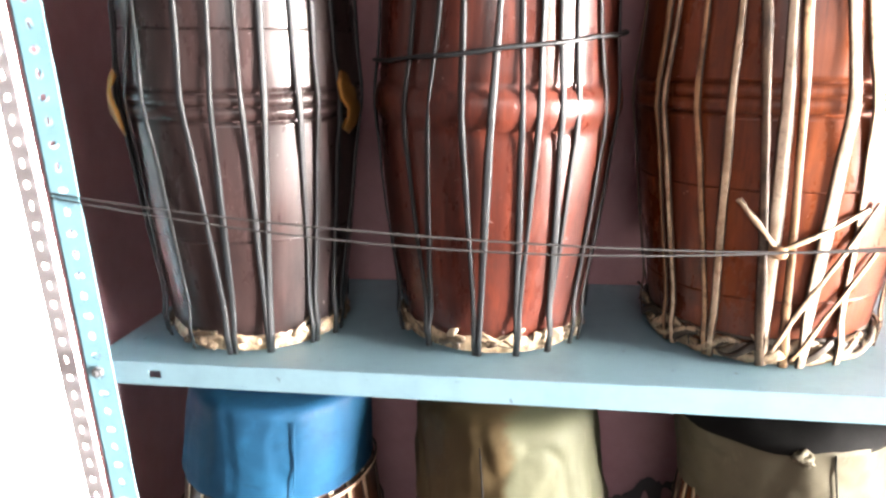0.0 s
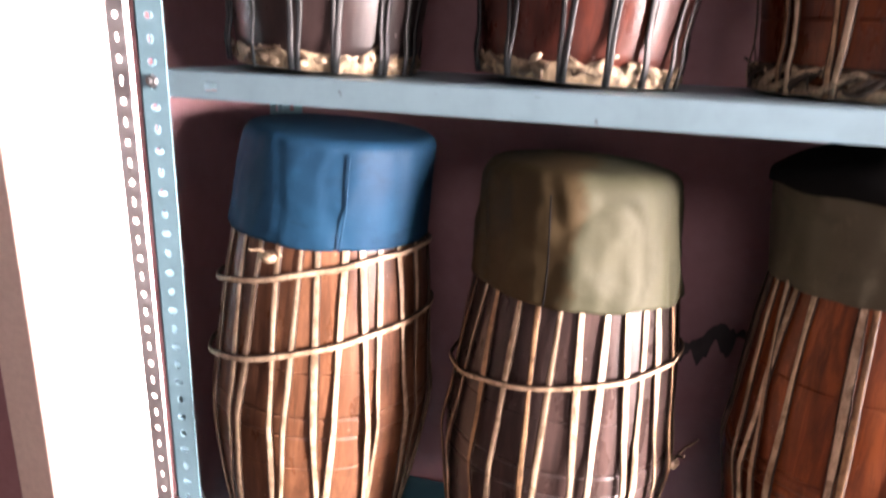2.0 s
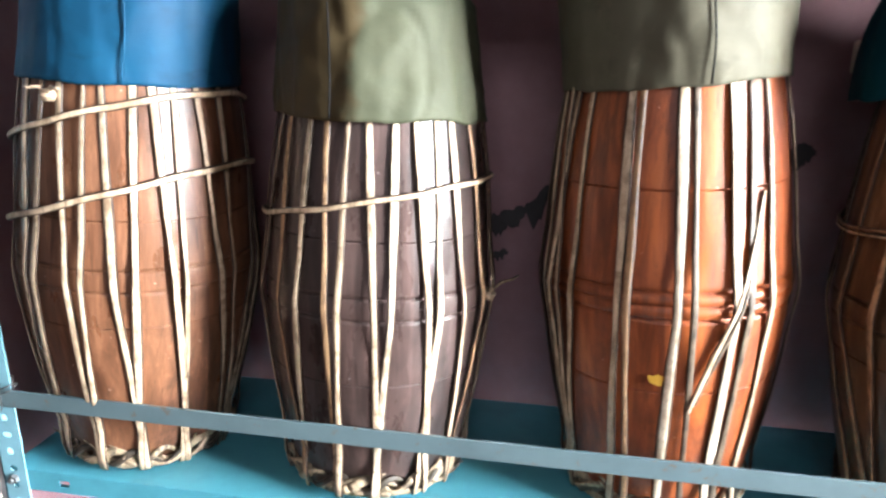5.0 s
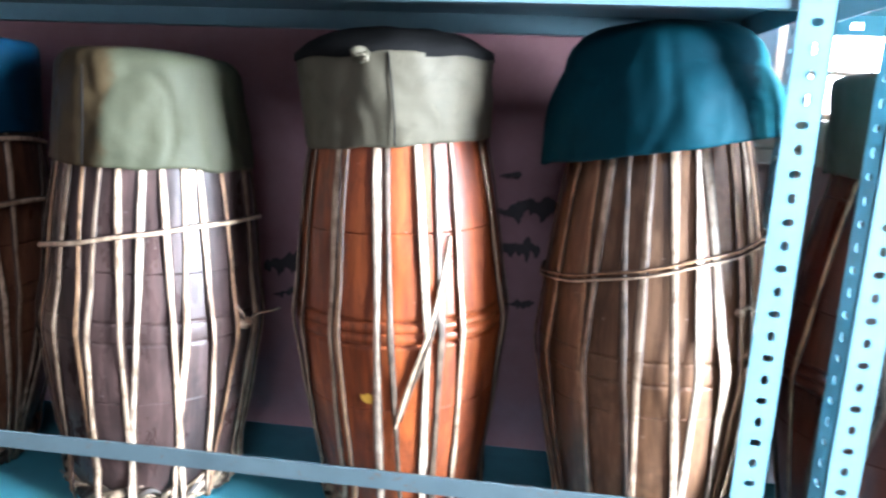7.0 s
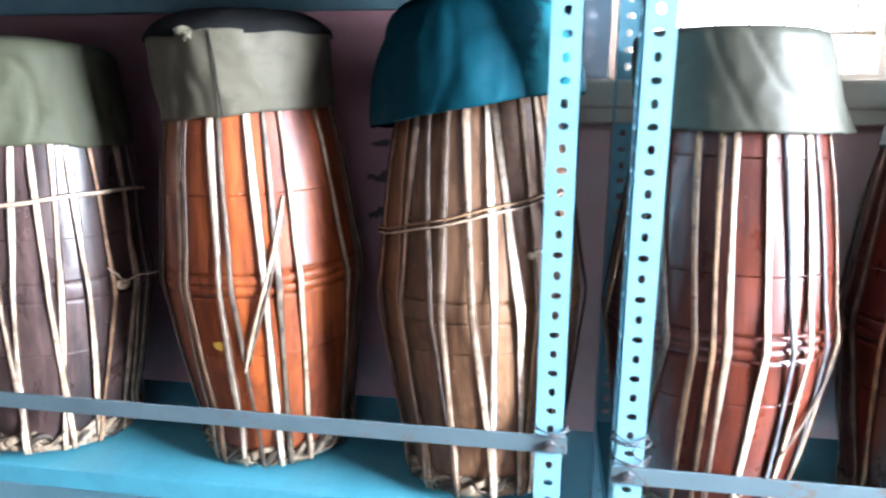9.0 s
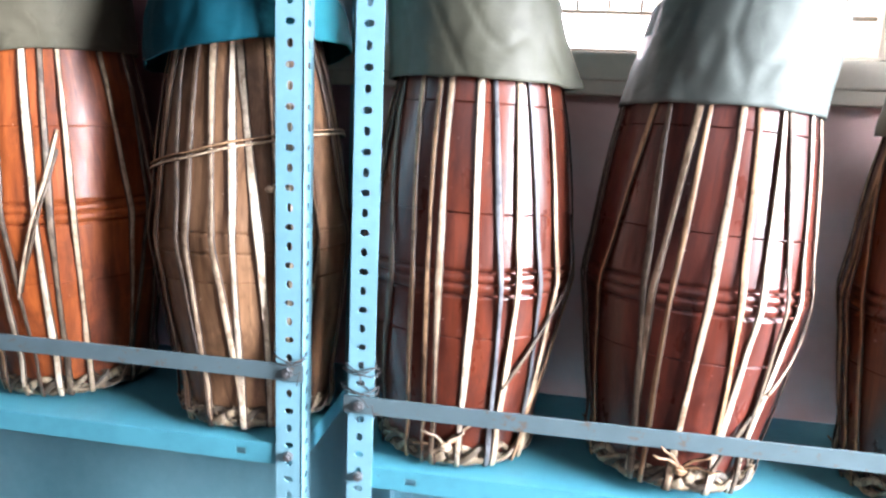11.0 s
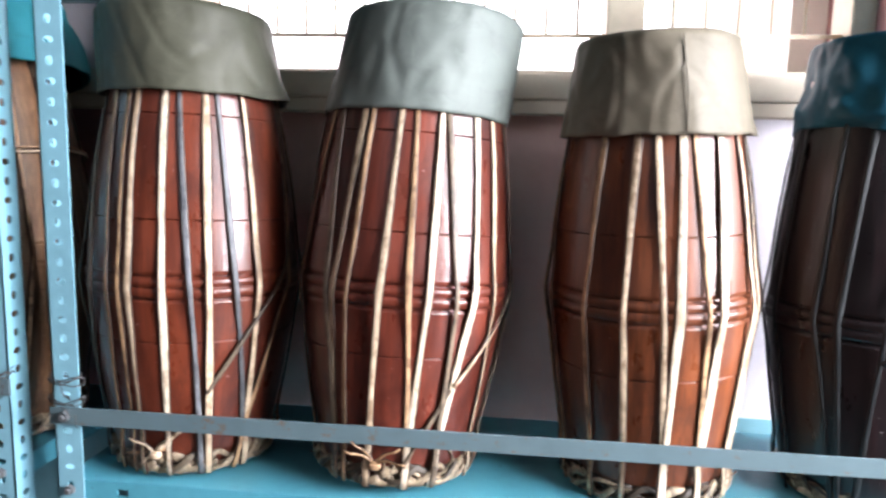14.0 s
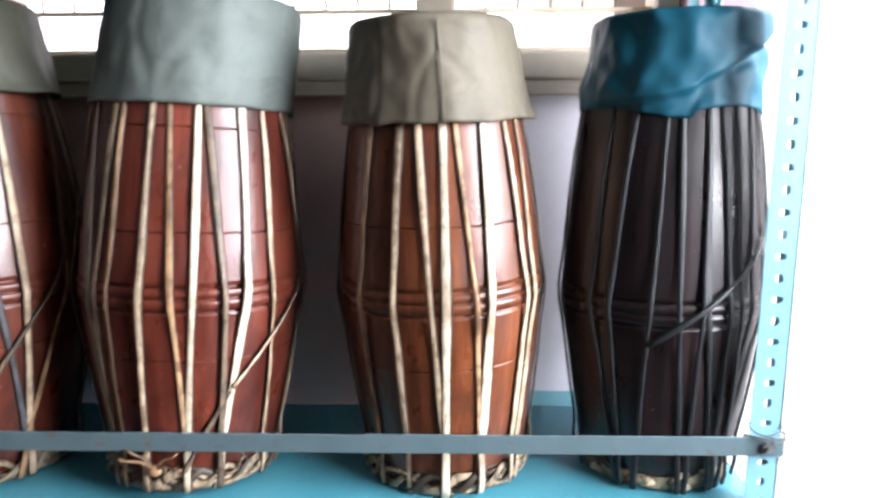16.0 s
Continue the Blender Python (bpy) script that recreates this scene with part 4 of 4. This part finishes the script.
drum(spec(seed=4, ridge="fine", straps=((-1.32, -1.71, -1.82, DULL), (-1.08, -1.44, -1.40, DULL), (-1.03, -1.10, -1.07, DULL), (-0.58, -0.71, -0.79, DULL), (-0.65, -0.66, -0.62, CANE), (-0.23, -0.34, -0.47, GREY), (-0.23, -0.23, -0.23, CANE), (0.23, 0.04, -0.02, CANE), (0.22, 0.22, 0.22, PALE), (0.55, 0.46, 0.29, PALE), (0.59, 0.60, 0.63, DULL), (0.68, 0.74, 0.85, CANE), (0.90, 1.02, 0.99, DULL), (1.65, 1.50, 1.32, GREY), (1.50, 1.55, 1.50, DULL)),
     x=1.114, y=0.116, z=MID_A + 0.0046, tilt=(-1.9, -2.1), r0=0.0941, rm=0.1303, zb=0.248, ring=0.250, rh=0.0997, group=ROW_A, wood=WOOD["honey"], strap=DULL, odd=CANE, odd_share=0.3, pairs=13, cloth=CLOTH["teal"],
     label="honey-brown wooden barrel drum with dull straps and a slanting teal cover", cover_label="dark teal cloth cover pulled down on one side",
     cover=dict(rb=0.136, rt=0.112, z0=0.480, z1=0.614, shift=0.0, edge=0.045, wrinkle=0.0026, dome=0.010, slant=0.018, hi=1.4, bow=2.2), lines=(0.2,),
     bands=((0.357, 0.027, 1.5, 0.004, CANE), (0.362, 0.027, 1.45, 0.0036, DULL)), knots=((0.56, 0.316, 0.003, 1, 0.022, CANE),)))
drum(spec(seed=5, straps=((-1.42, -1.34, -1.23, DULL), (-1.27, -0.95, -1.01, GREY), (-1.01, -0.57, -0.92, GREY), (-0.51, -0.35, -0.57, DULL), (-0.28, -0.22, -0.33, DULL), (-0.15, -0.12, -0.20, CANE), (0.15, 0.17, 0.12, PALE), (0.51, 0.40, 0.27, SLATE), (0.59, 0.55, 0.55, CANE), (1.05, 0.78, 0.67, SLATE), (1.03, 1.00, 0.97, CANE), (0.89, 1.38, 1.60, DULL)),
     x=1.401, y=0.120, z=MID_B + 0.0030, tilt=(-1.7, 0.7), r0=0.0946, rm=0.1344, zb=0.244, ring=0.244, rh=0.1045, group=ROW_B, wood=WOOD["red"], strap=CANE, odd=GREY, odd_share=0.35, pairs=13, cloth=CLOTH["sage"], phase=0.2,
     label="red-brown wooden barrel drum with pale and dark straps, olive cover", cover_label="grey-olive cloth cover with one loose corner",
     cover=dict(rb=0.1170, rt=0.1099, z0=0.476, z1=0.586, shift=-0.015, edge=0.012, wrinkle=0.0024, jut=(1.45, 0.016)), lines=(0.176, 0.324, 0.449),
     diagonals=((0.55, 0.11, 1.6, 0.318, 0.0062, GREY), (-0.17, 0.016, 0.29, 0.062, 0.006, CANE), (-0.39, 0.026, 0.14, 0.038, 0.005, DULL)), knots=((0.00, 0.030, 0.006, 4, 0.04, CANE),)))
drum(spec(seed=6, straps=((-1.34, -1.42, -1.42, GREY), (-1.26, -1.05, -0.82, DULL), (-0.58, -0.58, -0.67, GREY), (-0.62, -0.51, -0.37, CANE), (-0.46, -0.36, -0.28, DULL), (-0.17, -0.06, 0.01, CANE), (0.29, 0.18, 0.16, DULL), (0.27, 0.35, 0.41, PALE), (0.62, 0.60, 0.48, GREY), (0.60, 0.79, 0.82, PALE), (1.20, 1.04, 1.06, CANE), (1.62, 1.55, 1.35, CANE), (1.55, 1.70, 1.50, DULL)),
     x=1.685, y=0.109, z=MID_B + 0.0075, tilt=(-4.0, 2.3), r0=0.0932, rm=0.1321, zb=0.243, ring=0.237, rh=0.1140, group=ROW_B, wood=WOOD["maroon"], strap=CANE, odd=GREY, odd_share=0.3, pairs=13, cloth=CLOTH["grey"],
     label="maroon wooden barrel drum leaning over, with pale straps and grey-green cover", cover_label="grey-green cloth cover with soft folds",
     cover=dict(rb=0.1190, rt=0.1123, z0=0.450, z1=0.577, shift=0.019, edge=0.01, wrinkle=0.002, creases=((0.45, 0.005, 0.4),)), lines=(0.165, 0.31, 0.425),
     diagonals=((0.25, 0.03, 0.73, 0.135, 0.0062, GREY), (0.70, 0.13, 1.5, 0.25, 0.0055, CANE)), knots=((-0.06, 0.031, 0.006, 4, 0.045, DULL),)))
drum(spec(seed=7, straps=((-1.50, -1.50, -1.60, DULL), (-1.29, -1.26, -1.63, DULL), (-0.79, -0.76, -0.72, DULL), (-0.41, -0.40, -0.35, CANE), (0.02, -0.06, -0.16, CANE), (0.00, 0.07, 0.10, PALE), (0.39, 0.34, 0.22, DULL), (0.40, 0.47, 0.54, PALE), (0.80, 0.88, 0.83, CANE), (0.93, 1.02, 1.08, CANE), (1.53, 1.31, 1.41, CANE)),
     x=2.016, y=0.131, z=MID_B + 0.0029, tilt=(0.7, -1.6), r0=0.0962, rm=0.1245, zb=0.238, ring=0.243, rh=0.1025, group=ROW_B, wood=WOOD["amber"], strap=CANE, odd=DULL, odd_share=0.3, pairs=13, cloth=CLOTH["sand"],
     label="amber-brown wooden barrel drum with pale straps and a sand-grey cover", cover_label="sand-grey cloth cover with a front seam",
     cover=dict(rb=0.1125, rt=0.0971, z0=0.439, z1=0.554, shift=-0.002, edge=0.01, wrinkle=0.0026, jut=(1.5, 0.009), creases=((0.1, 0.006, 0.35),)), seams=(0.1,), lines=(0.163, 0.327)))
drum(spec(seed=8, straps=((-1.34, -1.44, -1.40, BLACK), (-0.71, -0.96, -0.88, BLACK), (-0.65, -0.74, -0.59, BLACK), (-0.49, -0.35, -0.27, BLACK), (0.03, -0.11, -0.12, BLACK), (0.11, 0.10, 0.16, BLACK), (0.44, 0.14, 0.15, BLACK), (0.48, 0.37, 0.31, BLACK), (0.72, 0.48, 0.51, BLACK), (0.61, 0.64, 0.76, BLACK), (0.56, 0.85, 0.98, BLACK), (1.04, 1.11, 1.11, BLACK), (1.07, 1.11, 1.12, BLACK)),
     x=2.288, y=0.135, z=MID_B + 0.0009, tilt=(-0.4, -0.4), r0=0.0886, rm=0.1202, zb=0.235, ring=0.227, rh=0.1010, group=ROW_B, wood=WOOD["black"], strap=BLACK, pairs=13, cloth=CLOTH["navy"], torn=True, rim=TORN,
     label="blackened wooden barrel drum with black straps and crumpled blue cover", cover_label="crumpled navy blue sheet cover", width=0.0068,
     cover=dict(rb=0.1060, rt=0.0992, z0=0.452, z1=0.558, shift=0.008, edge=0.006, wrinkle=0.0026, fold=0.006, ragged=0.008, pouch=0.013), diagonals=((-0.36, 0.192, 1.2, 0.335, 0.0068, BLACK),)))
U1 = drum(spec(seed=9, straps=((-0.96, -0.96, -1.01, BLACK), (-0.93, -0.96, -1.01, BLACK), (-0.94, -0.96, -0.94, BLACK), (-0.81, -0.61, -0.15, BLACK), (-0.31, -0.38, -0.55, BLACK), (0.11, -0.02, -0.03, BLACK), (0.16, 0.20, 0.26, BLACK), (0.49, 0.41, 0.41, BLACK), (0.51, 0.58, 0.63, BLACK), (0.96, 0.84, 0.81, BLACK), (1.01, 1.00, 1.07, BLACK), (1.27, 1.22, 1.17, BLACK), (1.40, 1.66, 1.78, BLACK)),
     x=0.156, y=0.133, z=UP + 0.0052, tilt=(0.5, 2.9), r0=0.1008, rm=0.1291, zb=0.289, ring=0.272, rh=0.1060, group=ROW_U, wood=WOOD["ebony"], strap=BLACK, pairs=13, torn=True, rim=TORN, skew=-0.25, width=0.0068,
     label="dark glossy wooden barrel drum with black straps and brass clips", lines=(0.132, 0.345)))
drum(spec(seed=10, straps=((-1.06, -1.30, -1.31, BLACK), (-0.99, -1.27, -1.20, BLACK), (-0.53, -0.64, -0.45, BLACK), (-0.53, -0.42, -0.22, BLACK), (-0.04, -0.14, -0.20, BLACK), (-0.01, 0.05, 0.21, BLACK), (0.34, 0.28, 0.22, BLACK), (0.35, 0.39, 0.46, BLACK), (0.68, 0.57, 0.52, BLACK), (0.66, 0.72, 0.68, BLACK), (0.98, 1.02, 0.76, BLACK), (1.12, 1.19, 1.40, BLACK)),
     x=0.443, y=0.156, z=UP + 0.0052, tilt=(0.5, 2.8), r0=0.1033, rm=0.1295, zb=0.234, ring=0.265, rh=0.1034, group=ROW_U, wood=WOOD["cherry"], strap=BLACK, pairs=12, torn=True, rim=TORN, ridge="soft", width=0.0068,
     label="glossy cherry-brown wooden barrel drum with black straps", bands=((0.316, 0.015, 1.73, 0.0045, BLACK),)))
drum(spec(seed=11, straps=((-1.64, -1.61, -1.31, DULL), (-1.02, -1.08, -1.06, DULL), (-0.92, -0.99, -0.86, CANE), (-0.61, -0.73, -0.77, DULL), (-0.56, -0.51, -0.50, CANE), (-0.17, -0.31, -0.54, GREY), (-0.15, -0.19, -0.30, PALE), (0.01, -0.11, -0.24, DULL), (0.14, 0.17, -0.06, PALE), (0.47, 0.32, -0.01, CANE), (1.10, 0.68, 0.53, DULL), (1.10, 1.12, 1.08, CANE), (1.11, 1.12, 1.09, DULL)),
     x=0.745, y=0.174, z=UP + 0.0014, tilt=(0.3, 0.7), r0=0.1113, rm=0.1394, zb=0.262, ring=0.265, rh=0.1051, group=ROW_U, wood=WOOD["russet"], strap=DULL, odd=CANE, odd_share=0.4, pairs=13, rim=PLAIT,
     label="russet wooden barrel drum with knotted pale straps", lines=(0.07, 0.181),
     knots=((-0.14, 0.125, 0.006, 0, 0.0, DULL),), diagonals=((-0.14, 0.125, 0.42, 0.165, 0.0055, CANE), (-0.42, 0.174, -0.14, 0.125, 0.0065, CANE), (-0.1, 0.02, 0.5, 0.17, 0.006, CANE), (0.05, 0.01, 0.6, 0.12, 0.0055, DULL))))


def clip(parent, s, th):
    bm = bmesh.new()
    pts, outs = [], []
    for i in range(7):
        p, o = on_drum(th + 0.05 * math.sin(i), s["ring"] - 0.03 + 0.06 * i / 6, s, 0.006 + 0.008 * math.sin(i / 6 * math.pi))
        pts.append(p)
        outs.append(o)
    add_ribbon(bm, pts, outs, [0.017, 0.026, 0.031, 0.022, 0.03, 0.026, 0.016], 0.003)
    part("clip", bm, GOLD, parent, "bent brass clip")


US = spec(zb=0.289, ring=0.272, r0=0.1008, rm=0.1291, rh=0.106)
for th in (-0.78, 1.3):
    clip(U1, US, th)

# wire strung along the front of the upper shelf
bm = bmesh.new()
for dz in (0.0, 0.008):
    pts = []
    for i in range(25):
        x = 0.004 + 1.21 * i / 24
        pts.append((x, -0.004 + 0.002 * math.sin(9 * x + 300 * dz), 1.572 + 0.17 * (x - 0.57) ** 2 + dz * math.sin(x * 5.0) + dz * 0.5))
    add_tube(bm, pts, 0.0011, 5)
tagged(finish("guard_wire", bm, WIRE), "slack double iron wire strung across the rack uprights", "wire")
